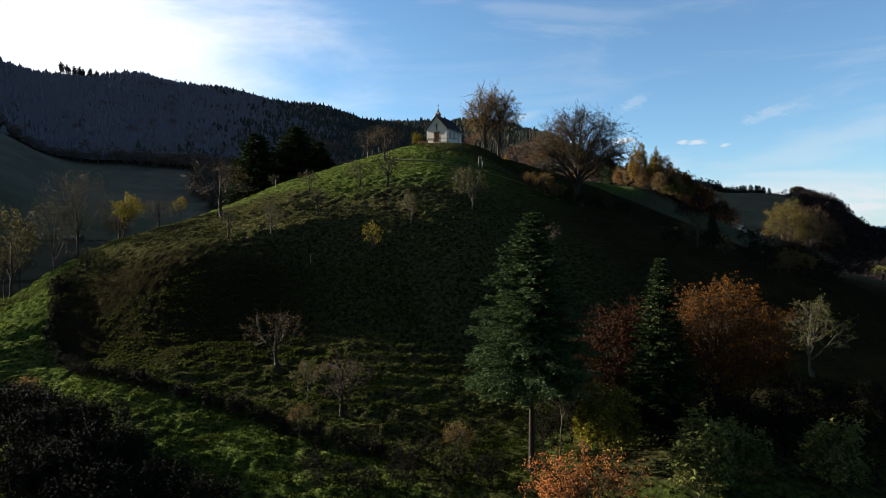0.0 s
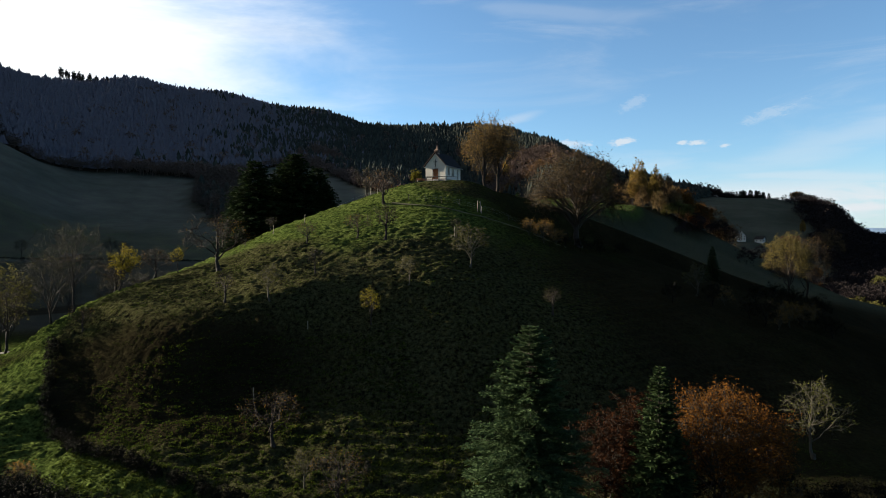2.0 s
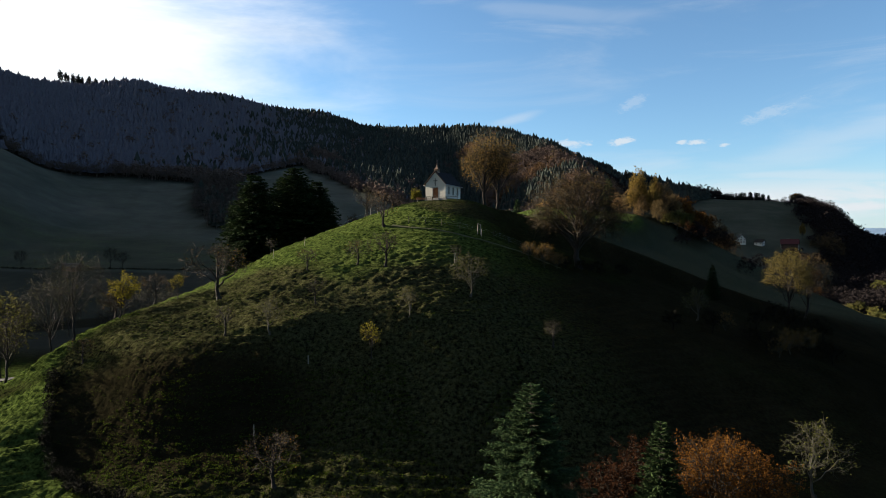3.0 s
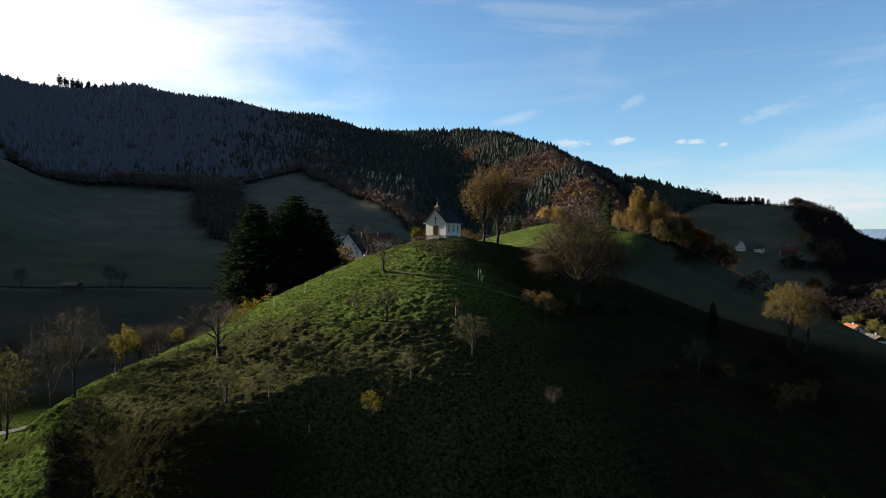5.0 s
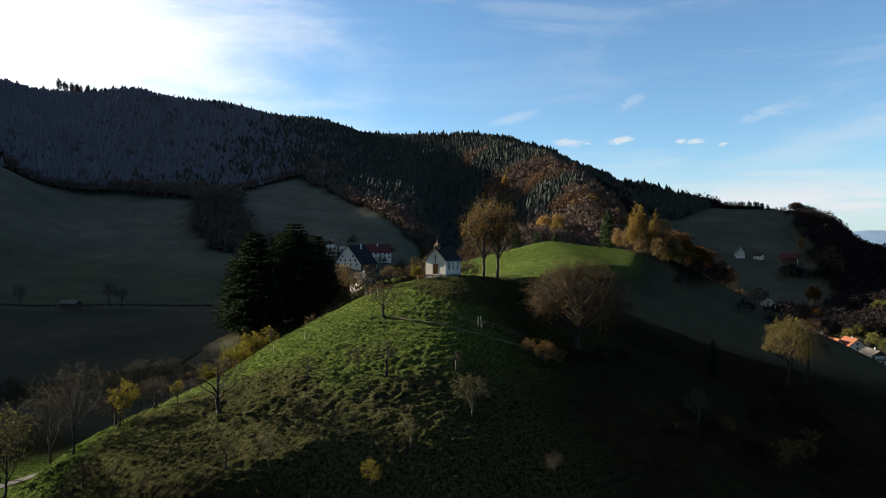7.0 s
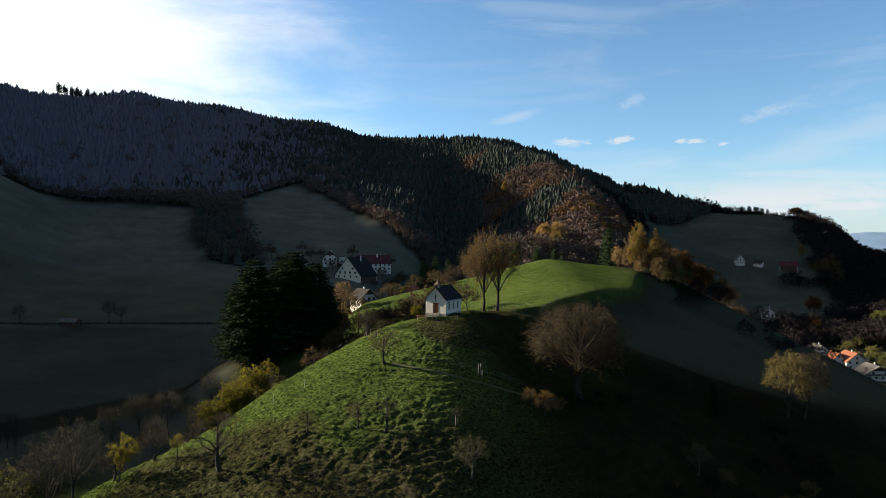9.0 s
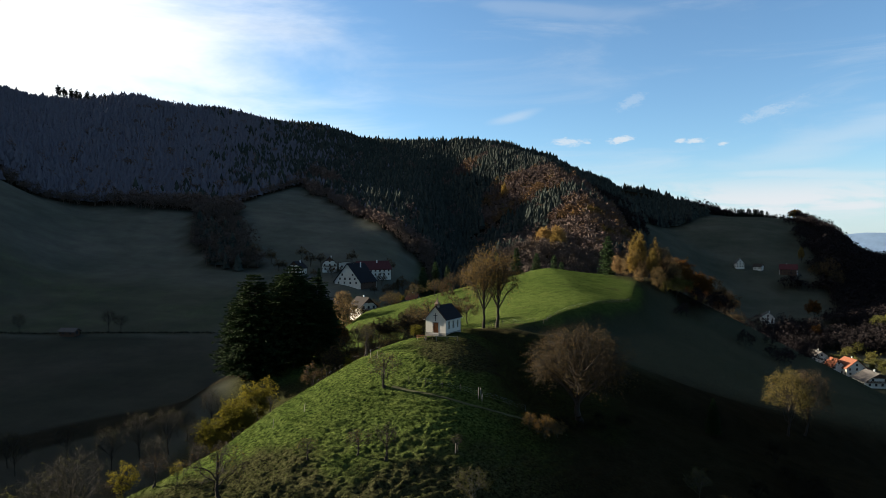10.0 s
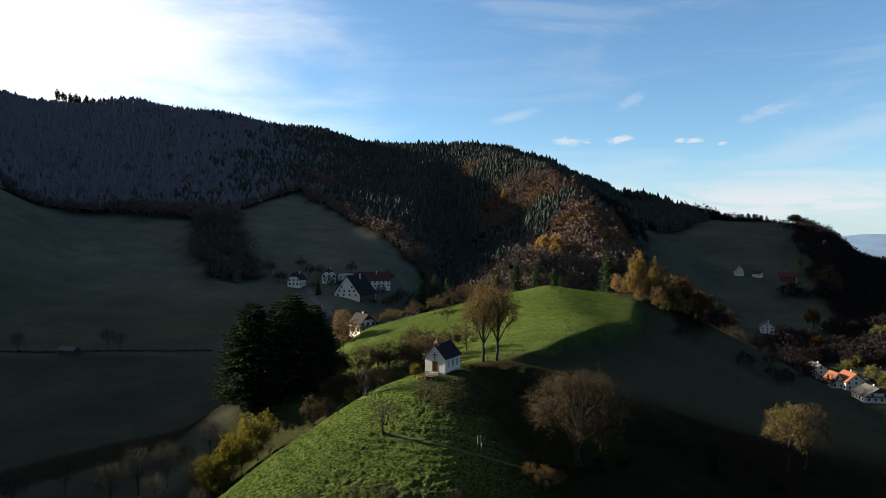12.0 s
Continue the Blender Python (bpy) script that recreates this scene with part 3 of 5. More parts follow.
# ---- trees ----
def tubes(segs, sides):
    """Tapered tubes along segments (a, b, radius at a, radius at b)."""
    A = np.array([s[0] for s in segs], float)
    B = np.array([s[1] for s in segs], float)
    ra = np.array([s[2] for s in segs])
    rb = np.array([s[3] for s in segs])
    W = B - A
    W /= np.linalg.norm(W, axis=1)[:, None] + 1e-9
    ref = np.where(np.abs(W[:, 2:3]) > 0.9, np.array([[1.0, 0, 0]]), np.array([[0, 0, 1.0]]))
    U = np.cross(W, ref)
    U /= np.linalg.norm(U, axis=1)[:, None] + 1e-9
    S = np.cross(W, U)
    ang = np.arange(sides) * 2 * math.pi / sides
    ring = np.cos(ang)[None, :, None] * U[:, None] + np.sin(ang)[None, :, None] * S[:, None]
    V = np.concatenate([A[:, None] + ra[:, None, None] * ring, B[:, None] + rb[:, None, None] * ring], 1)
    k = np.arange(sides)
    quad = np.stack([k, (k + 1) % sides, (k + 1) % sides + sides, k + sides], 1)
    F = quad[None] + (np.arange(len(segs)) * 2 * sides)[:, None, None]
    return V.reshape(-1, 3), F.reshape(-1, 4)


def spikes(segs):
    """Fine shoots: slender three-sided points along segments."""
    V, F = tubes(segs, 3)
    n = len(segs)
    V = V.reshape(n, 6, 3)
    V = np.concatenate([V[:, :3], V[:, 3:].mean(1)[:, None]], 1)
    T = np.array([(0, 1, 3), (1, 2, 3), (2, 0, 3)])
    return V.reshape(-1, 3), (T[None] + (np.arange(n) * 4)[:, None, None]).reshape(-1, 3)


def leaf_quads(rng, points, size, flat=0.5, count=1):
    """Small bent leaf faces scattered round points."""
    P = np.repeat(np.asarray(points, float), count, 0)
    n = len(P)
    P = P + rng.normal(0, size * 0.9, (n, 3))
    a = rng.normal(0, 1, (n, 3))
    a[:, 2] *= flat
    a /= np.linalg.norm(a, axis=1)[:, None]
    b = np.cross(a, rng.normal(0, 1, (n, 3)))
    b /= np.linalg.norm(b, axis=1)[:, None] + 1e-9
    s = 1.2 * size * rng.uniform(0.6, 1.3, n)[:, None]
    V = np.stack([P - a * s, P + b * s * 0.75, P + a * s - b * s * 0.35], 1)
    F = np.arange(n * 3).reshape(n, 3)
    return V.reshape(-1, 3), F


def bend(rng, a, ctrl, b, steps, gnarl):
    """A wandering curved run of points from a to b."""
    u = np.linspace(0, 1, steps + 1)[:, None]
    p = a * (1 - u) ** 2 + 2 * ctrl * u * (1 - u) + b * u * u
    jag = rng.normal(0, gnarl * np.linalg.norm(b - a) / steps, p.shape)
    jag[0] = jag[-1] = 0
    return p + jag


def run_segs(pts, r0, r1):
    n = len(pts) - 1
    r = r0 + (r1 - r0) * np.linspace(0, 1, n + 1) ** 0.8
    return [(pts[k], pts[k + 1], r[k], r[k + 1]) for k in range(n)]


def grow(rng, tall, wide, fork, girth, counts, gnarl=0.25, lean=0.0, low=-0.25, droop=0.0, ragged=0.25):
    """Limbs of a broadleaved tree whose twigs end on a rounded crown: segments of trunk, limbs and twigs, and the twig ends."""
    trunk, limbs, twigs, shoots, tips = [], [], [], [], []
    zc = fork + (tall - fork) * 0.42
    c = np.array([lean * zc, lean * zc * 0.4, zc])
    rad = np.array([wide / 2, wide / 2, tall - zc])
    foot = np.zeros(3)
    top = c + np.array([0, 0, (tall - zc) * 0.35]) + rng.normal(0, 0.03 * wide, 3)
    stem = bend(rng, foot, np.array([0, 0, fork]) + rng.normal(0, 0.04 * tall, 3) * np.array([1, 1, 0]), top, 9, gnarl * 0.35)
    trunk += run_segs(stem, girth, girth * 0.22)
    n1, n2, n3 = counts

    def shell(d, r):
        q = d / (np.linalg.norm(d) + 1e-9)
        k = rad.copy()
        if q[2] < 0:
            k[2] = (zc - fork * 0.75)
        return c + q * k * r

    for i in range(n1):
        el = math.asin(min(0.97, low + (1.0 - low) * (i + rng.uniform(0.2, 0.8)) / n1))
        az = 2 * math.pi * (i * 0.381966 + rng.uniform(-0.07, 0.07))
        d = np.array([math.cos(az) * math.cos(el), math.sin(az) * math.cos(el), math.sin(el)])
        lump = rng.uniform(1 - ragged, 1 + 0.6 * ragged)
        u = 0.30 + 0.5 * (i / n1)
        k = max(fork / tall, u) * 9
        kk = min(int(k), 8)
        p = stem[kk] + (stem[kk + 1] - stem[kk]) * (k - kk)
        p[2] = max(p[2], fork * 0.8)
        t1 = shell(d, 0.62 * lump)
        L = np.linalg.norm(t1 - p)
        ctrl = p + (t1 - p) * 0.45 + np.array([0, 0, 0.16 * L])
        limb = bend(rng, p, ctrl, t1, 5, gnarl)
        limbs += run_segs(limb, girth * rng.uniform(0.34, 0.5) * (1 - 0.35 * i / n1), girth * 0.12)
        for j in range(n2):
            v = rng.uniform(0.35, 1.0) * 5
            q0 = min(int(v), 4)
            q = limb[q0] + (limb[q0 + 1] - limb[q0]) * (v - q0)
            d2 = d + rng.normal(0, 0.42, 3)
            t2 = shell(d2, lump * rng.uniform(0.72, 0.95))
            t2[2] -= droop * wide * rng.random()
            br = bend(rng, q, q + (limb[q0 + 1] - limb[q0]) * 1.2 + (t2 - q) * 0.25, t2, 2, gnarl)
            twigs += run_segs(br, girth * 0.10, girth * 0.035)
            for m in range(n3):
                w = rng.uniform(0.3, 1.0) * 2
                w0 = min(int(w), 1)
                s = br[w0] + (br[w0 + 1] - br[w0]) * (w - w0)
                d3 = (br[w0 + 1] - br[w0]) / (np.linalg.norm(br[w0 + 1] - br[w0]) + 1e-9) + rng.normal(0, 0.6, 3)
                l3 = wide * rng.uniform(0.05, 0.12)
                e = s + d3 / np.linalg.norm(d3) * l3
                mid = (s + e) / 2 + rng.normal(0, 0.08 * l3, 3)
                shoots.append((s, e, girth * 0.035, 0))
                tips += [mid, e]
    return trunk, limbs, twigs, shoots, np.array(tips)


def broadleaf(name, label, seed, tall, wide, fork, girth, counts, leaves=None, leaf_size=0.12, leaf_count=0, bark=None, twig=None, lift=0.35, gnarl=0.2,
              lean=0.0, keep=1.0, thin=0.02, category="tree", low=-0.25, droop=0.0, ragged=0.25):
    """A broadleaved tree at the origin: trunk with limbs, crown of twigs and, where it still has them, leaves."""
    rng = np.random.default_rng(seed)
    trunk, limbs, twigs, shoots, tips = grow(rng, tall, wide, fork, girth, counts, gnarl, lean, low, droop, ragged)

    def stout(segs, least):
        return [(a, b, max(ra, least), max(rb, least * 0.8)) for a, b, ra, rb in segs]

    tree = thing(name, label, category)
    v1, f1 = tubes([((0, 0, -0.7), (0, 0, 0.4), girth * 1.7, girth * 1.02)] + trunk, 8)
    v2, f2 = tubes(stout(limbs, 0.03), 4)
    part("trunk", joined("trunk", [(v1, f1), (v2, f2)], bark or BARK), tree)
    tv, tf = tubes(stout(twigs, thin), 3)
    part("crown", joined("crown", [(tv, np.concatenate([tf[:, [0, 1, 2]], tf[:, [0, 2, 3]]])), spikes(stout(shoots, thin))], twig or TWIG), tree)
    if leaves is not None and leaf_count:
        pts = tips
        if keep < 1:
            pts = pts[rng.random(len(pts)) < keep]
        part("foliage", joined("foliage", [leaf_quads(rng, pts, leaf_size, 0.6, leaf_count)], leaves, False), tree)
    return tree


def joined(name, pieces, material, smooth_shade=True):
    n, vs, fs = 0, [], []
    for v, f in pieces:
        vs.append(v)
        fs.append(f + n)
        n += len(v)
    return mesh_of(name, np.vstack(vs), np.vstack(fs), material, smooth_shade)


def spruce(name, label, seed, tall, wide, bare, whorls, per, sprays, needles=None, size=0.28, droop=0.35, lower=1.0, blunt=0.8, slim=0.17, uneven=0.38):
    """A conifer at the origin: trunk, boughs in whorls, and sprays of needles along each bough."""
    rng = np.random.default_rng(seed)
    tree = thing(name, label, "conifer")
    girth = 0.0085 * tall + 0.04
    lean = rng.normal(0, 0.004, 2)
    v1, f1 = tubes([((0, 0, -0.5), (lean[0] * tall, lean[1] * tall, tall * 0.5), girth * 1.2, girth * 0.6),
                    ((lean[0] * tall, lean[1] * tall, tall * 0.5), (lean[0] * tall, lean[1] * tall, tall), girth * 0.6, 0.015)], 8)
    part("trunk", joined("trunk", [(v1, f1)], BARK), tree)
    boughs, V = [], []
    for w in range(whorls):
        u = (w + rng.uniform(-0.3, 0.3)) / whorls
        z = bare + (tall - bare) * min(max(u, 0), 0.985)
        full = (1 - u) ** blunt * (1 if u > 0.12 else 0.7 + 2.5 * max(u, 0)) * lower + 0.015
        az0 = rng.uniform(0, 6.28)
        for b in range(per):
            az = az0 + 2 * math.pi * b / per + rng.uniform(-0.3, 0.3)
            L = wide / 2 * full * rng.uniform(1 - uneven, 1.12)
            if L < 0.12:
                continue
            out = np.array([math.cos(az), math.sin(az), 0.0])
            side = np.array([-math.sin(az), math.cos(az), 0.0])
            base = np.array([0, 0, z])
            ends = [base]
            for k in range(1, 5):
                s = k / 4
                sag = droop * L * (-(s ** 1.3) * (1 - u * 1.1) + 0.35 * s ** 3 + 0.6 * u * s)
                ends.append(base + out * L * s + np.array([0, 0, sag]))
            boughs += [(ends[k], ends[k + 1], 0.03 * (1 - 0.2 * k), 0.03 * (0.8 - 0.2 * k)) for k in range(4)]
            n = max(3, int(sprays * (0.35 + 0.65 * full)))
            for j in range(n):
                s = rng.uniform(0.18, 1.0) * 4
                k = min(int(s), 3)
                p = ends[k] + (ends[k + 1] - ends[k]) * (s - k)
                g = rng.choice((-1, 1))
                fan = rng.uniform(0, 1)
                p = p + side * g * fan * 0.30 * L * (s / 4) * (1.25 - s / 4) - np.array([0, 0, 0.10 * fan * L * rng.random()])
                way = out * rng.uniform(0.3, 1.0) + side * g * rng.uniform(0.1, 0.95) + np.array([0, 0, rng.uniform(-0.45, 0.4)])
                way /= np.linalg.norm(way)
                l = size * rng.uniform(0.7, 1.6) * (0.6 + 0.4 * full)
                across = np.cross(way, np.array([0, 0, 1.0]) + rng.normal(0, 0.5, 3))
                across *= slim * l / (np.linalg.norm(across) + 1e-9)
                V.append((p - way * l * 0.15, p + way * l * 0.4 + across, p + way * l, p + way * l * 0.4 - across))
    part("crown", joined("crown", [tubes(boughs, 3)], BARK), tree)
    V = np.array(V).reshape(-1, 3)
    part("foliage", mesh_of("foliage", V, np.arange(len(V)).reshape(-1, 4), needles or NEEDLES), tree)
    return tree


def put(proto, places, used=None):
    """Stands a prototype at the first place and copies of it at the others: (x, y, size, turn)."""
    made = []
    for i, (x, y, size, turn) in enumerate(places):
        m = pose(x, y, land(x, y) - 0.1, 0, 0, turn) @ Matrix.Diagonal((size, size, size, 1))
        if i == 0:
            proto.matrix_world = m
            made.append(proto)
        else:
            c = copy_thing(proto, Matrix.Identity(4))
            c.matrix_basis = m
            made.append(c)
    return made
# ---- the woods on the mountains ----
def far_conifer(rng, tiers=5, sides=8, girth=0.2, step=0.22):
    """A slender ragged conifer, unit height: (corners, triangles)."""
    V, F = [], []
    for t in range(tiers):
        z0 = 0.06 + 0.84 * t / tiers
        z1 = min(1.0, z0 + 0.9 / tiers + step)
        r = girth * (1 - 0.92 * t / tiers) ** 0.85 + 0.01
        n = len(V)
        for k in range(sides):
            a = 2 * math.pi * (k + 0.5 * (t % 2)) / sides + rng.uniform(-0.15, 0.15)
            out = k % 2
            q = r * (rng.uniform(0.85, 1.2) if out else rng.uniform(0.6, 0.8))
            V.append((q * math.cos(a), q * math.sin(a), z0 + rng.uniform(-0.04, 0.03) + (0.0 if out else 0.05)))
        V.append((rng.normal(0, 0.006), rng.normal(0, 0.006), z1))
        F += [(n + k, n + (k + 1) % sides, n + sides) for k in range(sides)]
    return np.array(V), np.array(F)


def far_broadleaf(rng, clumps=96, grain=1.0):
    """A rounded crown of small ragged sprays on a stem, unit height."""
    V, F = [], []
    lobes = [rng.normal(0, 1, 3) * np.array([0.15, 0.15, 0.13]) + np.array([0, 0, 0.62]) for _ in range(6)]
    for k in range(clumps):
        d = rng.normal(0, 1, 3)
        d /= np.linalg.norm(d)
        c = lobes[k % 6] + d * np.array([0.19, 0.19, 0.2]) * rng.uniform(0.5, 1.0)
        s = grain * rng.uniform(0.035, 0.062)
        n = len(V)
        for j in range(3):
            V.append(tuple(c + rng.normal(0, 1, 3) * s))
        F.append((n, n + 1, n + 2))
    n = len(V)
    V += [(0.02, 0, 0), (-0.01, 0.017, 0), (-0.01, -0.017, 0), (0, 0, 0.6)]
    F += [(n, n + 1, n + 3), (n + 1, n + 2, n + 3), (n + 2, n, n + 3)]
    return np.array(V), np.array(F)


def scatter(name, label, kinds, X, Y, H, material, rng, broad=1.0):
    """Many far trees in one mesh."""
    Z = height(X, Y) + relief(X, Y) - 0.4
    vs, fs, n = [], [], 0
    which = rng.integers(0, len(kinds), len(X))
    turn = rng.uniform(0, 6.28, len(X))
    for k, (V, F) in enumerate(kinds):
        i = np.nonzero(which == k)[0]
        if not len(i):
            continue
        c, s = np.cos(turn[i])[:, None], np.sin(turn[i])[:, None]
        h = H[i][:, None]
        w = h * broad * rng.uniform(0.8, 1.2, (len(i), 1))
        P = np.stack([X[i][:, None] + w * (c * V[:, 0] - s * V[:, 1]), Y[i][:, None] + w * (s * V[:, 0] + c * V[:, 1]), Z[i][:, None] + h * V[:, 2]], 2)
        vs.append(P.reshape(-1, 3))
        fs.append((F[None] + (np.arange(len(i)) * len(V))[:, None, None]).reshape(-1, 3) + n)
        n += P.shape[0] * len(V)
    return tagged(new(name, mesh_of(name, np.vstack(vs), np.vstack(fs), material)), label, "woodland", kind="stuff")


def jitter(rng, x0, x1, y0, y1, step):
    gx, gy = np.meshgrid(np.arange(x0, x1, step), np.arange(y0, y1, step))
    return (gx + rng.uniform(-0.45, 0.45, gx.shape) * step).ravel(), (gy + rng.uniform(-0.45, 0.45, gy.shape) * step).ravel()


def build_woods():
    rng = np.random.default_rng(7)
    cones = [far_conifer(rng, 4, 8) for _ in range(8)]
    soft = [far_conifer(rng, 3, 6, 0.2, 0.5) for _ in range(8)]
    rounds = [far_broadleaf(rng) for _ in range(8)]
    fine = [far_broadleaf(rng, 210, 0.6) for _ in range(8)]
    x, y = jitter(rng, -1050, 800, 400, 1420, 4.9)
    d, _, side = spine(x, y, BACK_LINE)
    seen = (np.abs(x + 30) < 0.74 * y + 40) & ((side > -170) | (x > 330)) & (wooded(x, y) > 0.5)
    seen &= ~((x > 330) & (y > wood_edge(x)) & (y > 1150) & (side > 0))
    x, y = x[seen], y[seen]
    mixed = vnoise(x, y, 70, 31) + 0.4 * vnoise(x, y, 18, 32)
    low = (y - wood_edge(x)) < 130
    leafy_here = ((mixed > -0.35) & (x > 40 + 0.06 * (y - 600)) & (x < 60 + 0.22 * y) & (y < 960)) | ((mixed > 0.30) & low & (x > -250)) | ((x > 230) & (y < 700)) | (x > 330 + 0.1 * y) | ((mixed > 0.75) & (x > 0)) | ((y - wood_edge(x) < 34 + 20 * vnoise(x, y, 30, 35)) & (x < 0) & (x > -420))
    h = rng.uniform(10.5, 15, len(x)) * (1 + 0.35 * (rng.random(len(x)) < 0.12)) * (1 + 0.18 * vnoise(x, y, 45, 34))
    leafy_here &= ~((x < -140) & (y < 565) & (rng.random(len(x)) < 0.25))
    leafy_here |= (rng.random(len(x)) < 0.05) & (x > -500)
    c = ~leafy_here & ~((x > -80) & (x < 100) & (y < 480)) & ~((x > 205) & (y < 640))
    # farther west, more of the trees get the haze-coloured needles
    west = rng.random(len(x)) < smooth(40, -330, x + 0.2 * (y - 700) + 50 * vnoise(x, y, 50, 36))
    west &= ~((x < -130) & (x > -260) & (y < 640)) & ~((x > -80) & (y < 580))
    scatter("conifer_forest", "spruce forest covering the mountain, blue haze put in its colour", soft, x[c & west], y[c & west], h[c & west] * 0.78, NEEDLES_HAZE, rng, 1.65)
    scatter("conifer_forest", "dark green spruce forest on the mountain's end", cones, x[c & ~west], y[c & ~west], h[c & ~west], NEEDLES_MID, rng, 1.55)
    leafy_here &= rng.random(len(x)) < 0.72
    lx, ly, lh = x[leafy_here], y[leafy_here], h[leafy_here] * 0.75
    tint = -0.25 - 1.4 * smooth(540, 470, ly) + vnoise(lx, ly, 26, 33) + rng.normal(0, 0.35, len(lx)) - 2.2 * smooth(200, 260, lx) - 0.3 - 1.3 * smooth(20, -40, lx)
    # east of x 215 the brown wood takes the shade-darkened colour
    for pick, mat, nm, lb in (((tint < -0.05) & (lx > 215), LEAF_GULLY_SHADE, "brown_woodland", "bare brown woodland on the ridge, shade put in its colour"),
                              ((tint < -0.05) & (lx <= 215), LEAF_FAR_BROWN, "brown_woodland", "bare brown autumn woodland on the slope"),
                              ((tint >= -0.05) & (tint < 0.5), LEAF_RUSSET, "ochre_woodland", "russet autumn woodland on the slope"),
                              ((tint >= 0.5) & (tint < 0.8), LEAF_OLIVE_BROWN, "olive_woodland", "olive-brown autumn woodland on the slope"),
                              (tint >= 0.8, LEAF_OCHRE, "golden_woodland", "golden autumn trees scattered in the wood")):
        for near, kinds in ((ly < 600, fine), (ly >= 600, rounds)):
            if (pick & near).any():
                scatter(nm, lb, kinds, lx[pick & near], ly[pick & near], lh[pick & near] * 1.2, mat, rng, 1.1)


build_woods()


def far_ridge():
    """Hills at the end of the valley, blue from haze painted into their colour."""
    x = np.linspace(900, 3300, 90)
    top = 150 + 34 * np.sin(x * 0.0031 + 0.6) + 14 * vnoise(x, x * 0, 160, 41) + 5 * vnoise(x, x * 0, 40, 42)
    y = 3300 + 0 * x
    V = np.concatenate([np.column_stack([x, y - 500, 0 * x]), np.column_stack([x, y, top]), np.column_stack([x, y + 400, 0 * x])])
    n = len(x)
    i = np.arange(n - 1)
    F = np.concatenate([np.stack([i, i + 1, i + n + 1, i + n], 1), np.stack([i + n, i + n + 1, i + 2 * n + 1, i + 2 * n], 1)])
    tagged(new("backdrop", mesh_of("backdrop", V, F, HAZE_RIDGE, True)), "hills on the horizon with blue haze put in their colour", "hills", kind="structure")


far_ridge()
# ---- trees one by one ----
ORCHARD = "old orchard trees on the hill"
# the great trees by the chapel
oak = broadleaf("oak_tree", "broad oak with a brown, nearly bare crown", 17, 17.6, 20.5, 3.2, 0.66, (24, 15, 12), LEAF_BUFF, 0.085, 3, keep=0.75, thin=0.017, ragged=0.14, gnarl=0.14, low=-0.35)
put(oak, [(26.0, 121.5, 1.08, 0)])
linden = broadleaf("linden_tree", "tall linden with thin golden-brown autumn leaves", 12, 18.6, 12.8, 5.2, 0.40, (19, 14, 9), LEAF_LINDEN, 0.10, 2, keep=0.65, ragged=0.3, thin=0.022, low=-0.3, gnarl=0.10)
for t in put(linden, [(10.5, 159.5, 1.08, 200), (14.0, 161.5, 1.12, 215)]):
    tagged(t, group="lindens behind the chapel")

# bare apple trees of the orchard
apple_a = broadleaf("apple_tree", "gnarled bare apple tree with spreading limbs", 31, 6.2, 7.0, 1.5, 0.23, (9, 9, 7), LEAF_OCHRE, 0.07, 1, keep=0.25, gnarl=0.34, thin=0.016)
apple_b = broadleaf("apple_tree", "slender bare apple tree with upright twigs", 32, 5.2, 4.2, 1.5, 0.19, (8, 8, 6), LEAF_OLIVE, 0.07, 1, keep=0.2, gnarl=0.26, thin=0.015)
apple_c = broadleaf("apple_tree", "pale grey twiggy apple tree", 33, 6.0, 5.2, 1.3, 0.13, (10, 9, 7), LEAF_OLIVE, 0.08, 1, twig=TWIG_PALE, bark=BARK_PALE, keep=0.8, gnarl=0.26, thin=0.016)
apple_y = broadleaf("apple_tree", "small tree with yellow autumn leaves", 34, 5.0, 3.4, 1.6, 0.10, (8, 8, 6), LEAF_YELLOW, 0.10, 1, keep=0.8, gnarl=0.3, thin=0.014)
for t in (put(apple_a, [(-32.6, 93.3, 1.5, 20), (-16.8, 64.0, 1.0, 0), (-8.8, 55.5, 0.95, 100), (-13.0, 98.1, 0.72, 200), (-47.5, 84.5, 0.55, 40), (-50.5, 98.5, 0.85, 300), (-20.8, 98.5, 0.62, 140), (-46.0, 102, 0.9, 250), (-10.5, 115.5, 1.15, 80)])
          + put(apple_b, [(-8.5, 96.6, 1.2, 0), (-27.0, 79.5, 0.85, 90), (-16.8, 85.0, 0.75, 210), (2.3, 98.5, 0.62, 30), (-51.0, 99.5, 0.8, 160), (-31.8, 118.5, 0.7, 300), (-15.5, 133, 0.7, 120), (-16.0, 134.0, 1.45, 10), (13.9, 79.6, 0.75, 77)])
          + put(apple_c, [(-4.2, 81.5, 0.75, 60), (4.0, 88.0, 1.1, 130), (-21.3, 79.0, 0.85, 250), (36.8, 63.0, 1.45, 200), (41.5, 103.5, 1.0, 20), (-12.5, 58.0, 0.7, 50)])
          + put(apple_y, [(-8.5, 77.0, 0.95, 0), (-41.3, 99.7, 0.85, 150)])):
    tagged(t, group=ORCHARD)
yellow_tree = broadleaf("maple_tree", "small maple with bright yellow leaves", 35, 7.2, 5.4, 2.2, 0.13, (9, 8, 7), LEAF_YELLOW, 0.13, 2, ragged=0.5, lean=0.12)
put(yellow_tree, [(-49.2, 97.2, 0.95, 0)])
bare_tall = broadleaf("ash_tree", "tall bare grey tree on the valley side", 36, 12.5, 9.5, 3.0, 0.17, (14, 11, 10), LEAF_OLIVE, 0.09, 1, keep=0.15, thin=0.014)
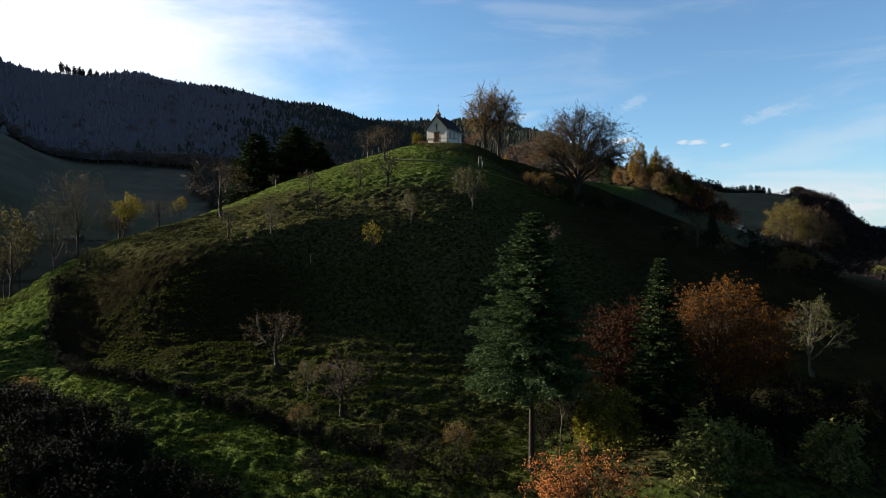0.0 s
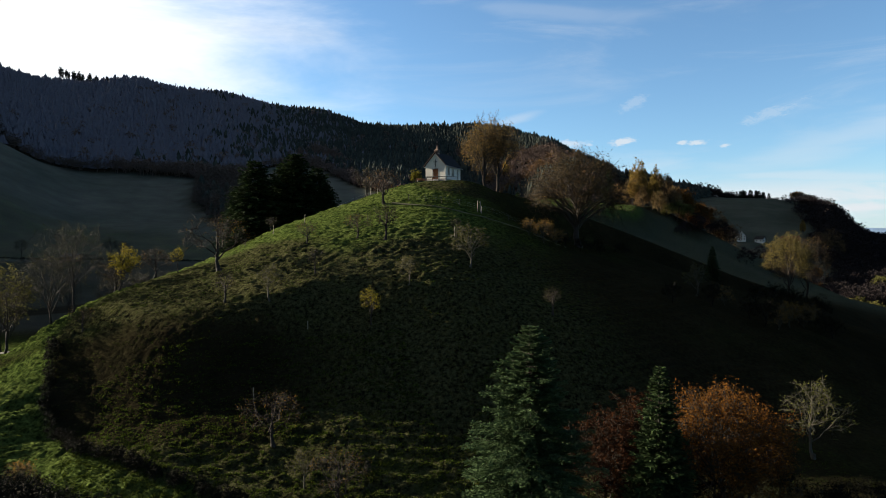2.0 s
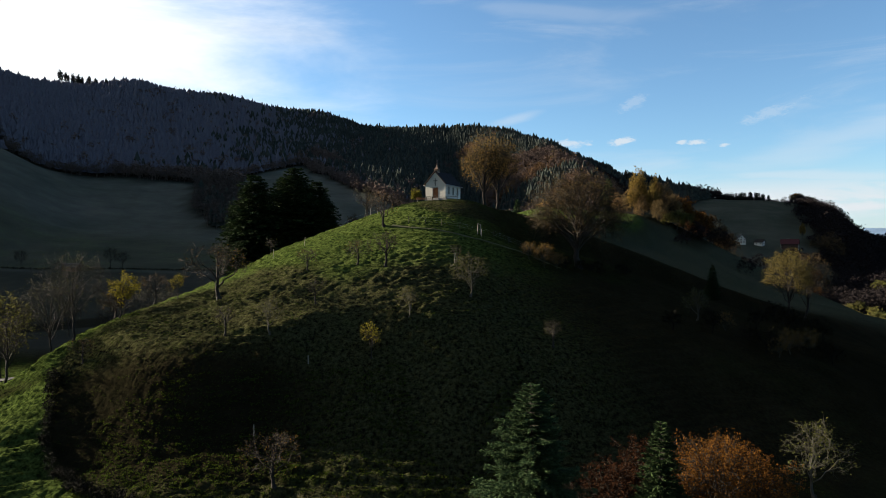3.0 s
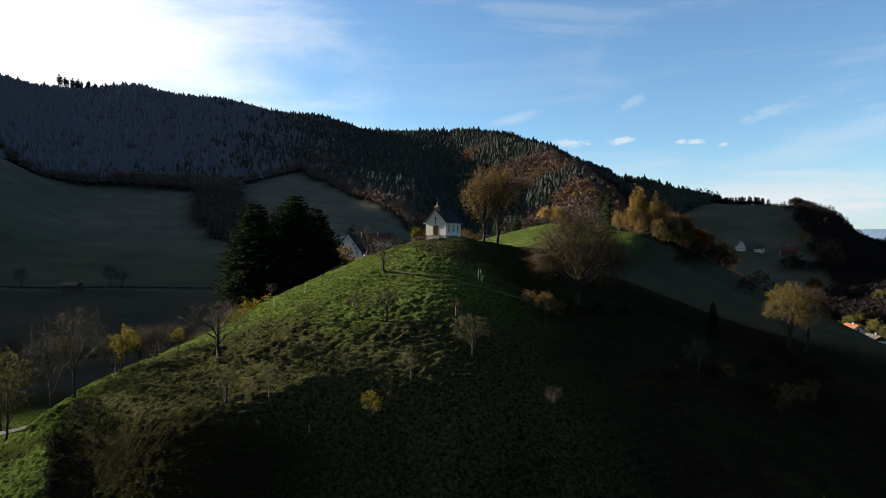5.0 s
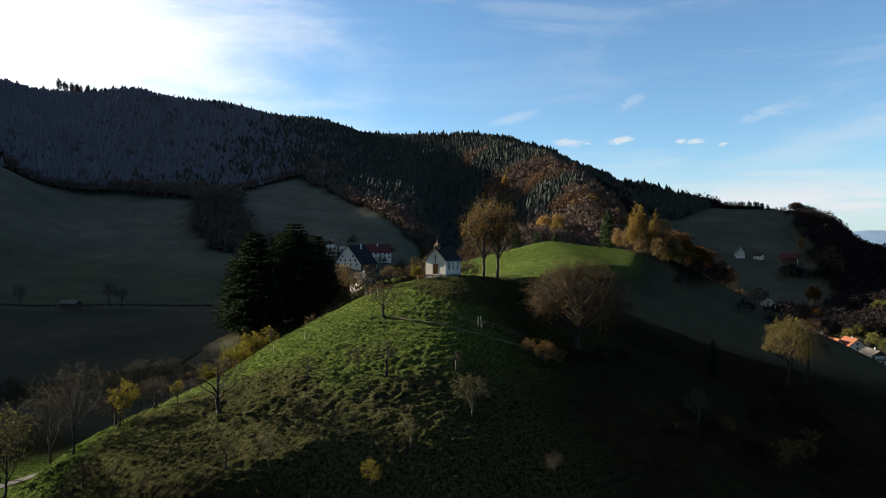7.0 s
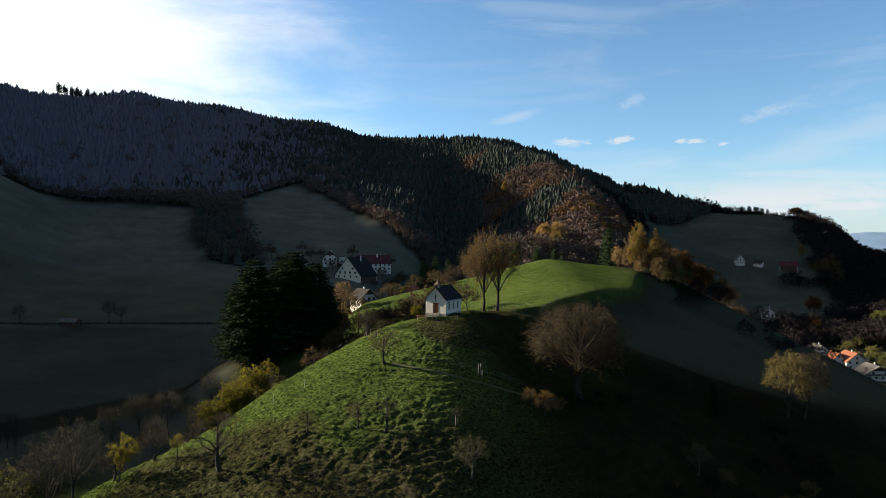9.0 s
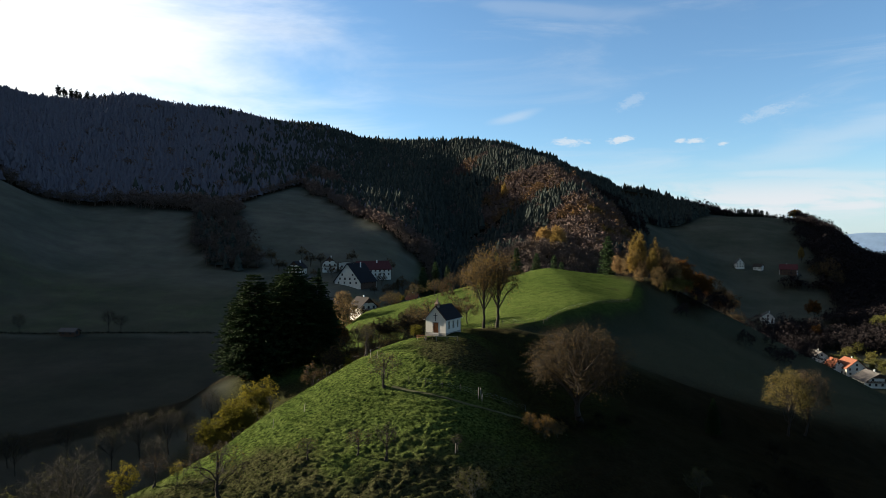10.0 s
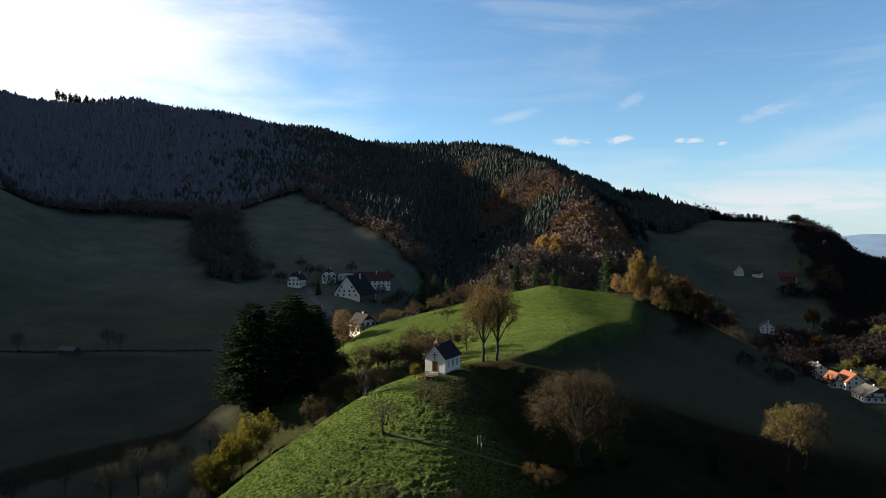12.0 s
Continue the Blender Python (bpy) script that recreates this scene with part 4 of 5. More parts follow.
put(bare_tall, [(-93, 139, 0.8, 10), (-98, 144, 0.75, 80), (-88, 150, 0.7, 150), (-150, 287, 0.9, 40), (-143, 284, 0.75, 140), (-186, 280, 0.8, 220), (-54.0, 93.5, 1.15, 0), (-60.0, 98.0, 1.1, 130), (-57, 149, 0.85, 60), (-70.0, 101.0, 0.85, 30), (-63.0, 140.0, 0.8, 210), (-52.0, 128.0, 0.55, 300), (-46.0, 121.0, 0.5, 90), (-65.4, 164.0, 0.7, 20), (-66.0, 154.0, 1.0, 70), (-71.0, 150.0, 1.0, 120), (-74.0, 143.0, 0.9, 170), (-62.0, 171.0, 0.85, 220)])
olive_tall = broadleaf("willow_tree", "tall tree with thin olive leaves", 37, 13.0, 8.0, 2.5, 0.2, (12, 10, 8), LEAF_OLIVE, 0.14, 1, thin=0.02)
put(olive_tall, [(-63.5, 92.5, 1.15, 0), (-76, 105, 0.8, 80)])

# spruces on the near slope
spruce_big = spruce("spruce_tree", "tall green spruce with a bare lower stem", 21, 18.6, 11.8, 6.2, 40, 8, 640, size=0.22, droop=0.25, blunt=0.74, slim=0.16, uneven=0.5)
put(spruce_big, [(6.3, 45.0, 1.0, 0)])
spruce_slim = spruce("spruce_tree", "slim dark spruce among beeches", 22, 15.0, 7.4, 1.5, 36, 8, 110, size=0.40, droop=0.3, blunt=0.75, needles=NEEDLES_DARK)
put(spruce_slim, [(16.2, 47.2, 0.92, 0), (59.0, 138.5, 0.55, 40)])
# dense conifers behind the hill
fir = spruce("douglas_fir", "dense dark green fir in a close stand", 23, 30.0, 21.0, 2.5, 34, 9, 90, size=0.95, droop=0.05, blunt=0.44, slim=0.2, needles=NEEDLES_DARK, uneven=0.5)
for t in put(fir, [(-60.0, 189, 0.80, 0), (-54.5, 185, 1.03, 50), (-49, 195, 0.93, 110), (-43.5, 187, 1.0, 170), (-38.0, 192, 0.82, 230), (-34.0, 186, 0.62, 290), (-47, 203, 0.95, 340), (-57, 200, 0.86, 20)]):
    tagged(t, group="stand of firs below the chapel hill")
fir_far = spruce("spruce_tree", "dark spruce standing alone on the meadow edge", 24, 21.0, 10.0, 1.0, 30, 7, 30, size=0.9, droop=0.25, slim=0.25, blunt=0.7)
put(fir_far, [(83.5, 318, 1.2, 0), (-12, 415, 1.1, 50), (-4, 422, 1.15, 90), (4, 410, 0.95, 130), (44, 372, 0.95, 180), (57, 380, 0.95, 210), (66, 372, 0.95, 260), (72, 380, 0.9, 320), (33, 380, 0.9, 20), (-82, 425, 0.5, 100)])

# autumn trees of the near wood on the right
beech = broadleaf("beech_tree", "rounded beech with dense rust-brown leaves", 41, 13.4, 9.8, 3.0, 0.24, (20, 14, 10), LEAF_RUST, 0.09, 3, ragged=0.2, low=-0.6, twig=TWIG, thin=0.02)
put(beech, [(21.2, 48.8, 0.93, 0), (25.4, 52.0, 0.74, 200), (24.0, 55.0, 0.75, 30)])
# beeches beside the spruce, their shade painted into darker leaves
shaded_beech = broadleaf("beech_tree", "red-brown beech, shade put in its leaf colour", 48, 13.0, 9.6, 2.6, 0.24, (14, 11, 8), LEAF_RUST_SHADE, 0.15, 2, ragged=0.25, low=-0.6, thin=0.02)
put(shaded_beech, [(13.2, 50.5, 0.82, 90), (17.5, 55.0, 0.8, 10), (15.4, 50.5, 0.8, 300)])
orange_bush = broadleaf("maple_tree", "bright orange maple, leaves still on", 42, 6.6, 7.6, 1.0, 0.12, (12, 9, 8), LEAF_ORANGE, 0.10, 2, ragged=0.5, thin=0.015, keep=0.6)
put(orange_bush, [(9.1, 38.0, 0.84, 0), (7.3, 38.8, 0.74, 140)])
green_bush = broadleaf("hazel_bush", "leafy green hazel bush on the slope", 43, 6.2, 4.8, 0.6, 0.10, (12, 9, 7), LEAF_GREEN, 0.15, 2, thin=0.015, category="bush", ragged=0.45)
put(green_bush, [(15.5, 38.2, 1.0, 0), (18.4, 39.4, 0.8, 120), (24.5, 39.5, 0.85, 220)])
yellow_bush = broadleaf("hazel_bush", "hazel bush with yellow autumn leaves", 44, 6.0, 5.2, 0.5, 0.09, (13, 10, 8), LEAF_YELLOW, 0.10, 3, thin=0.015, category="bush", ragged=0.45)
put(yellow_bush, [(10.9, 43.0, 1.05, 0), (-54.0, 149.0, 1.65, 40), (-50.0, 153.5, 1.95, 100), (-45.5, 158.5, 2.0, 170), (-51.5, 147.0, 1.35, 310), (-47.5, 152.0, 1.5, 66), (-5.6, 136.4, 0.55, 20), (-20, 176, 0.9, 200), (-24, 169, 0.8, 140)])
dead_birch = broadleaf("birch_tree", "thin pale dead birch stem", 45, 7.2, 2.6, 3.6, 0.07, (5, 5, 4), None, bark=BARK_PALE, twig=TWIG_PALE, gnarl=0.15, thin=0.012, lean=0.06)
put(dead_birch, [(8.4, 45.6, 1.0, 0), (27.8, 52.3, 0.8, 90)])
lime = broadleaf("lime_tree", "tall yellow-green lime in thin leaf", 46, 17.0, 12.5, 3.8, 0.32, (15, 13, 10), LEAF_LIME, 0.13, 3, keep=0.85, ragged=0.3, thin=0.025)
put(lime, [(84.0, 154.5, 1.0, 0)])
bare_lime = broadleaf("lime_tree", "tall lime with a bare brown crown", 47, 18.5, 13.0, 3.8, 0.32, (16, 13, 11), LEAF_BUFF, 0.12, 1, keep=0.7, ragged=0.3, thin=0.024)
put(bare_lime, [(91.0, 159.5, 1.0, 140)])

# golden and brown trees farther back
birch_gold = broadleaf("birch_tree", "tall golden birch on the meadow edge", 51, 22.0, 9.5, 3.0, 0.25, (15, 11, 8), LEAF_GOLD, 0.22, 3, ragged=0.4, thin=0.035, low=-0.5)
put(birch_gold, [(89, 287, 0.98, 0), (95.5, 284, 0.85, 60), (84, 279, 0.6, 130), (92, 277, 0.7, 250), (107, 598, 1.15, 20), (112, 604, 1.0, 80), (420, 738, 0.85, 10), (118, 652, 1.1, 30), (124, 650, 0.9, 70), (112, 648, 0.75, 110), (88, 886, 1.1, 60)])
buff_beech = broadleaf("beech_tree", "rounded beech in pale buff autumn leaf", 60, 17.5, 12.5, 2.0, 0.22, (15, 11, 8), LEAF_PALE, 0.24, 2, ragged=0.3, thin=0.03, low=-0.7)
put(buff_beech, [(-43.5, 284, 1.0, 0), (98, 283, 0.95, 80), (84.5, 283, 0.7, 160), (104, 290, 0.8, 240), (93, 272, 0.6, 300), (80, 289, 0.55, 20), (101, 278, 0.75, 100), (87.5, 277, 0.6, 190), (108, 284, 0.7, 270)])
maple_gold = broadleaf("maple_tree", "great golden maple in full autumn leaf", 56, 26.0, 19.0, 4.0, 0.35, (16, 12, 9), LEAF_PEACH, 0.42, 3, ragged=0.3, thin=0.06, low=-0.6)
put(maple_gold, [(104, 640, 0.98, 0), (117, 644, 1.12, 120)])
pine = broadleaf("pine_tree", "tall dark pine standing above the ridge line", 57, 25.0, 8.5, 7.5, 0.32, (14, 9, 6), NEEDLES_MID, 0.36, 2, ragged=0.45, thin=0.08)
for t in put(pine, [(-622, 1032, 1.15, 0), (-616, 1038, 1.0, 60), (-604, 1036, 1.0, 130), (-599, 1042, 0.95, 190), (-592, 1040, 0.85, 240), (-583, 1046, 0.9, 300), (-574, 1050, 0.75, 20), (-560, 1056, 0.7, 90)]):
    tagged(t, group="pines on the skyline")
orange_mid = broadleaf("maple_tree", "rounded maple with bright orange leaves", 63, 11.0, 10.0, 1.8, 0.2, (12, 9, 7), LEAF_ORANGE, 0.24, 2, ragged=0.4, thin=0.04, low=-0.6)
put(orange_mid, [(112, 288, 0.95, 0), (119, 291, 0.8, 120)])
ridge_fir = spruce("spruce_tree", "dark spruce in a small copse on the skyline", 58, 13.0, 8.0, 1.0, 14, 6, 14, size=1.5, droop=0.2, slim=0.3, blunt=0.7, needles=NEEDLES_MID)
ridge_oak = broadleaf("oak_tree", "russet oak with a full crown on the skyline", 59, 13.0, 13.0, 1.5, 0.25, (12, 9, 7), LEAF_OCHRE, 0.42, 2, ragged=0.4, thin=0.08, low=-0.7)
put(ridge_oak, [(584, 1050, 1.2, 15), (593, 1054, 1.35, 75), (602, 1052, 1.15, 135), (612, 1046, 0.9, 200)])
copse = [(462 + 5.2 * k + 1.5 * math.sin(k * 7.1), 1030 + 1.3 * k + 3.0 * math.sin(k * 3.7), (0.62, 0.5, 0.55, 0.5, 0.6, 0.9, 1.0, 0.95, 1.05, 0.9, 1.0, 0.95, 1.0, 0.85, 0.9, 0.75)[k], 47.0 * k) for k in range(16)]
for t in put(ridge_fir, copse):
    tagged(t, group="copse on the meadow ridge")
rust_mid = broadleaf("beech_tree", "rounded rust-coloured beech at the wood edge", 52, 13.0, 11.0, 2.0, 0.25, (12, 9, 7), LEAF_RUST, 0.30, 2, ragged=0.4, thin=0.05)
put(rust_mid, [(111, 292, 1.3, 44), (121, 296, 1.15, 99), (107, 281, 1.0, 0), (116, 287, 0.95, 80), (-31.5, 191, 0.75, 160), (282, 477, 1.1, 220), (335, 568, 1.5, 20), (120, 640, 1.2, 10), (88, 655, 1.1, 100)])
brown_mid = broadleaf("hornbeam_tree", "bare brown rounded tree at the wood edge", 53, 11.0, 10.5, 1.5, 0.22, (10, 8, 6), LEAF_BUFF, 0.22, 1, ragged=0.4, thin=0.045)
put(brown_mid, [(402, 670, 2.2, 10), (415, 668, 1.9, 70), (408, 655, 1.7, 130), (422, 690, 2.1, 190), (-3, 184, 1.0, 25), (3, 191, 0.95, 205), (-9, 190, 0.9, 115), (8, 197, 0.8, 310), (-76, 442, 0.8, 12), (-42, 446, 0.9, 72), (-33, 436, 0.8, 132), (-68, 482, 1.0, 192), (-90, 474, 0.9, 252), (-28, 458, 1.0, 312), (-112, 452, 0.8, 42), (-40, 480, 1.1, 102), (-20, 470, 1.0, 162), (98, 276, 1.2, 15), (104, 286, 1.3, 75), (128, 300, 1.4, 135), (138, 309, 1.3, 195), (147, 320, 1.2, 255), (133, 296, 1.2, 315), (156, 330, 1.2, 5), (118, 304, 1.4, 65), (6, 338, 1.0, 0), (14, 342, 1.1, 50), (-2, 333, 0.85, 110), (22, 350, 1.0, 190), (100, 300, 1.1, 240), (124, 293, 1.0, 290), (132, 302, 1.0, 20), (-10, 182, 0.8, 60), (-16, 190, 0.75, 140), (-4, 196, 0.8, 30),
                (-116, 452, 0.8, 33), (-97, 470, 1.0, 88), (-62, 452, 0.7, 123), (-72, 448, 0.6, 200), (-30, 447, 0.9, 266), (-36, 424, 0.8, 301), (-44, 416, 0.6, 15), (-22, 440, 1.0, 70), (-8, 446, 1.1, 160), (-88, 440, 0.6, 10), (-126, 470, 1.1, 50), (-140, 478, 1.2, 90), (-108, 490, 0.9, 130), (-48, 331, 0.8, 250), (-36, 345, 0.7, 10), (-27, 352, 0.7, 77), (80, 378, 0.9, 44), (18, 372, 0.8, 12)])
ochre_mid = broadleaf("fruit_tree", "small fruit tree with thin brownish leaves on the meadow", 54, 7.5, 7.0, 1.6, 0.16, (9, 8, 7), LEAF_OLIVE_BROWN, 0.13, 1, keep=0.7, ragged=0.4, thin=0.03)
put(ochre_mid, [(-30, 166, 0.8, 0), (-14, 165, 0.9, 80), (-20, 203, 1.0, 160), (-12, 208, 0.9, 240), (-30, 178, 0.9, 300), (-24, 300, 1.0, 20), (-12, 296, 1.1, 100), (-3, 288, 1.1, 180), (-22, 330, 0.9, 260), (-40, 300, 0.8, 33), (-16, 320, 0.8, 65),
                (-6, 216, 0.9, 130), (-4, 172, 0.8, 210)])
olive_mid = broadleaf("fruit_tree", "yellow-green fruit tree by the houses", 55, 10.5, 9.5, 1.8, 0.2, (10, 7, 6), LEAF_OLIVE_GOLD, 0.28, 2, ragged=0.4, thin=0.04)
put(olive_mid, [(101, 273, 0.9, 35), (107, 278, 0.8, 95), (96, 270, 0.7, 155), (256, 392, 1.0, 0), (264, 384, 1.1, 60), (274, 402, 1.15, 120), (280, 388, 1.0, 200), (252, 405, 0.9, 260), (270, 420, 1.1, 310), (128, 318, 0.9, 15), (140, 330, 0.9, 70), (290, 440, 1.0, 140), (262, 372, 1.2, 20), (272, 362, 1.3, 80), (284, 372, 1.2, 150), (351, 508, 1.7, 40), (362, 520, 1.5, 100)])
# ---- hedges and thickets ----
def shrub(name, label, seed, tall, wide, counts, leaves, size, n, twig, keep=1.0):
    return broadleaf(name, label, seed, tall, wide, 0.25, 0.05, counts, leaves, size, n, bark=twig, twig=twig, gnarl=0.3, low=-0.05, thin=0.013, keep=keep, category="shrub")


rngs = np.random.default_rng(88)


def along(line, step, wander, lo, hi):
    out = []
    for (xa, ya), (xb, yb) in zip(line[:-1], line[1:]):
        n = max(1, int(math.hypot(xb - xa, yb - ya) / step))
        for k in range(n):
            u = (k + rngs.uniform(0.1, 0.9)) / n
            out.append((xa + u * (xb - xa) + rngs.normal(0, wander), ya + u * (yb - ya) + rngs.normal(0, wander), rngs.uniform(lo, hi), rngs.uniform(0, 360)))
    return out


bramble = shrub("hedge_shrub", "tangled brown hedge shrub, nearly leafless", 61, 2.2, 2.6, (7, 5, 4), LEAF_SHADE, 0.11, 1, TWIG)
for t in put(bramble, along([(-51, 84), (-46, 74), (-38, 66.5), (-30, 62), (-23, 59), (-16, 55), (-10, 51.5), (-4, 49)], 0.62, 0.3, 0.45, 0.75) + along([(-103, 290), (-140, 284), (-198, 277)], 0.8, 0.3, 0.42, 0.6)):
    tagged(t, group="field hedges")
# thicket shrubs: their shade is in the leaf and twig colour
thicket = shrub("thicket_shrub", "tangled thicket shrub, deep shade put in its colour", 62, 3.6, 3.8, (9, 7, 6), LEAF_SHADE, 0.065, 2, TWIG_SHADE)
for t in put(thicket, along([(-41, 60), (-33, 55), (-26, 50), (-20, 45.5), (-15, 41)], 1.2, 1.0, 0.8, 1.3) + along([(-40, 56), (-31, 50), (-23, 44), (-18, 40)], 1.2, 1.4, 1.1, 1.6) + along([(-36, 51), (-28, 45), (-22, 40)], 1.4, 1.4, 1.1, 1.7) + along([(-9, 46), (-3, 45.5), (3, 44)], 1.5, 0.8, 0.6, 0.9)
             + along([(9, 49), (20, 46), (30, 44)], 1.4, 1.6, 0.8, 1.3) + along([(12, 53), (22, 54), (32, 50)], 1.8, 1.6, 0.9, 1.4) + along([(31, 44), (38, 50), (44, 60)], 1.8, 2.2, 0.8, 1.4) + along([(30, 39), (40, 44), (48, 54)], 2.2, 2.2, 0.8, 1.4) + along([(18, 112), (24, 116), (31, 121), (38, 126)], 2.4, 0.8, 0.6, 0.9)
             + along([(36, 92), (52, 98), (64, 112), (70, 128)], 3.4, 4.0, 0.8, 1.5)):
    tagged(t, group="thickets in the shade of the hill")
pale_shrub = shrub("willow_shrub", "pale straw-coloured shrub with bare shoots", 63, 4.2, 4.6, (12, 8, 6), LEAF_OCHRE, 0.09, 1, TWIG_PALE, 0.7)
put(pale_shrub, [(17.3, 107.6, 1.05, 0), (15.0, 109.0, 0.8, 60), (20.0, 110.5, 0.8, 120), (52.0, 95.0, 1.0, 60), (55.5, 97.5, 0.9, 150), (49.0, 92.5, 0.8, 240), (28.3, 51.5, 0.8, 20), (-40.0, 61.0, 0.8, 90), (1.0, 48.3, 0.7, 200), (45, 101, 0.8, 33), (60, 104, 0.8, 99), (-12, 53.5, 0.6, 10)])
# gully scrub with shade painted into leaves and twigs
gully = shrub("gully_bush", "brown scrub bush, the slope's shade put in its colour", 64, 7.5, 8.5, (8, 6, 5), LEAF_GULLY_SHADE, 0.17, 4, TWIG_SHADE)
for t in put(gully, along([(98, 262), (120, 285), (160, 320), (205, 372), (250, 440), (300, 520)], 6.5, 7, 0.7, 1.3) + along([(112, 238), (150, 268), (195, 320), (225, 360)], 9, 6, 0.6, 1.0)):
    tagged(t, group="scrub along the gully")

# brushwood and fruit trees between the chapel and the village
brush = along([(-36, 170), (-25, 172), (-14, 172), (-6, 174)], 2.6, 3.2, 0.6, 0.95) + along([(-38, 182), (-24, 186), (-8, 190), (3, 196)], 2.8, 3.6, 0.6, 1.0) + along([(-36, 196), (-22, 200), (-8, 206), (3, 216)], 3.2, 4.0, 0.6, 1.0) + along([(-40, 212), (-26, 232), (-10, 250), (0, 262)], 5.5, 5.0, 0.6, 1.0) + along([(-46, 292), (-30, 306), (-10, 318), (4, 324)], 7.0, 4.0, 0.5, 0.9) + along([(-58, 345), (-40, 362), (-24, 376)], 6.0, 4.0, 0.5, 0.9)
proto = {0: brown_mid, 1: ochre_mid, 2: yellow_bush, 3: olive_mid}
for k, (x, y, size, turn) in enumerate(brush):
    src = proto[(0, 1, 0, 1, 2, 0, 0, 1)[k % 8]]
    c = copy_thing(src, Matrix.Identity(4))
    size *= (0.85, 1.0, 0.9, 0.8)[(0, 1, 0, 1, 2, 0, 3, 1)[k % 8]]
    c.matrix_basis = pose(x, y, land(x, y) - 0.1, 0, 0, turn) @ Matrix.Diagonal((size, size, size, 1))
    tagged(c, group="brushwood behind the chapel hill")
# ---- grass ----
def tussocks(name, label, count, region, material, tall, seed):
    """Tufts of grass blades over a stretch of the hill."""
    rng = np.random.default_rng(seed)
    x0, x1, y0, y1 = region
    x, y = rng.uniform(x0, x1, count), rng.uniform(y0, y1, count)
    keep = rng.random(count) < 0.7 + 0.3 * smooth(-0.25, 0.35, vnoise(x, y, 3.0, seed))
    keep &= rng.random(count) < 0.25 + 0.75 * smooth(-0.2, 0.25, vnoise(x * 0.5, height(x, y) * 2.6, 0.75, seed + 5))
    r = np.hypot(x - CHAPEL[0], y - CHAPEL[1])
    keep &= (x + 0.25 * (y - 110) < 14 + rng.normal(0, 4, count)) | (y < 70)
    keep &= (r < 102) & (r > 6) & (y < 165) & (vnoise(x, y, 16, 21 + seed) + (0.5 if seed == 71 else 0.1) > -0.2)
    x, y = x[keep], y[keep]
    n, B = len(x), 4
    z = height(x, y) + relief(x, y) - 0.04
    az = rng.uniform(0, 6.28, (n, B))
    h = tall * rng.uniform(0.5, 1.3, (n, B))
    out = h * rng.uniform(0.35, 1.0, (n, B))
    w = rng.uniform(0.05, 0.11, (n, B))
    c, s = np.cos(az), np.sin(az)
    bx, by = x[:, None] + c * 0.06, y[:, None] + s * 0.06
    P = np.stack([np.stack([bx - s * w, by + c * w, np.broadcast_to(z[:, None], bx.shape)], -1), np.stack([bx + s * w, by - c * w, np.broadcast_to(z[:, None], bx.shape)], -1),
                  np.stack([bx + c * out, by + s * out, z[:, None] + h], -1)], 2)
    V = P.reshape(-1, 3)
    me = mesh_of(name, V, np.arange(len(V)).reshape(-1, 3), material)
    return tagged(new(name, me), label, "grass", kind="stuff")


tussocks("grass_tussocks", "green grass tussocks on the hillside", 110000, (-66, 40, 38, 162), GRASS_BLADE, 0.11, 71)
tussocks("grass_tussocks", "rank green grass on the lower meadow", 60000, (-46, 12, 43, 76), GRASS_BLADE, 0.17, 72)
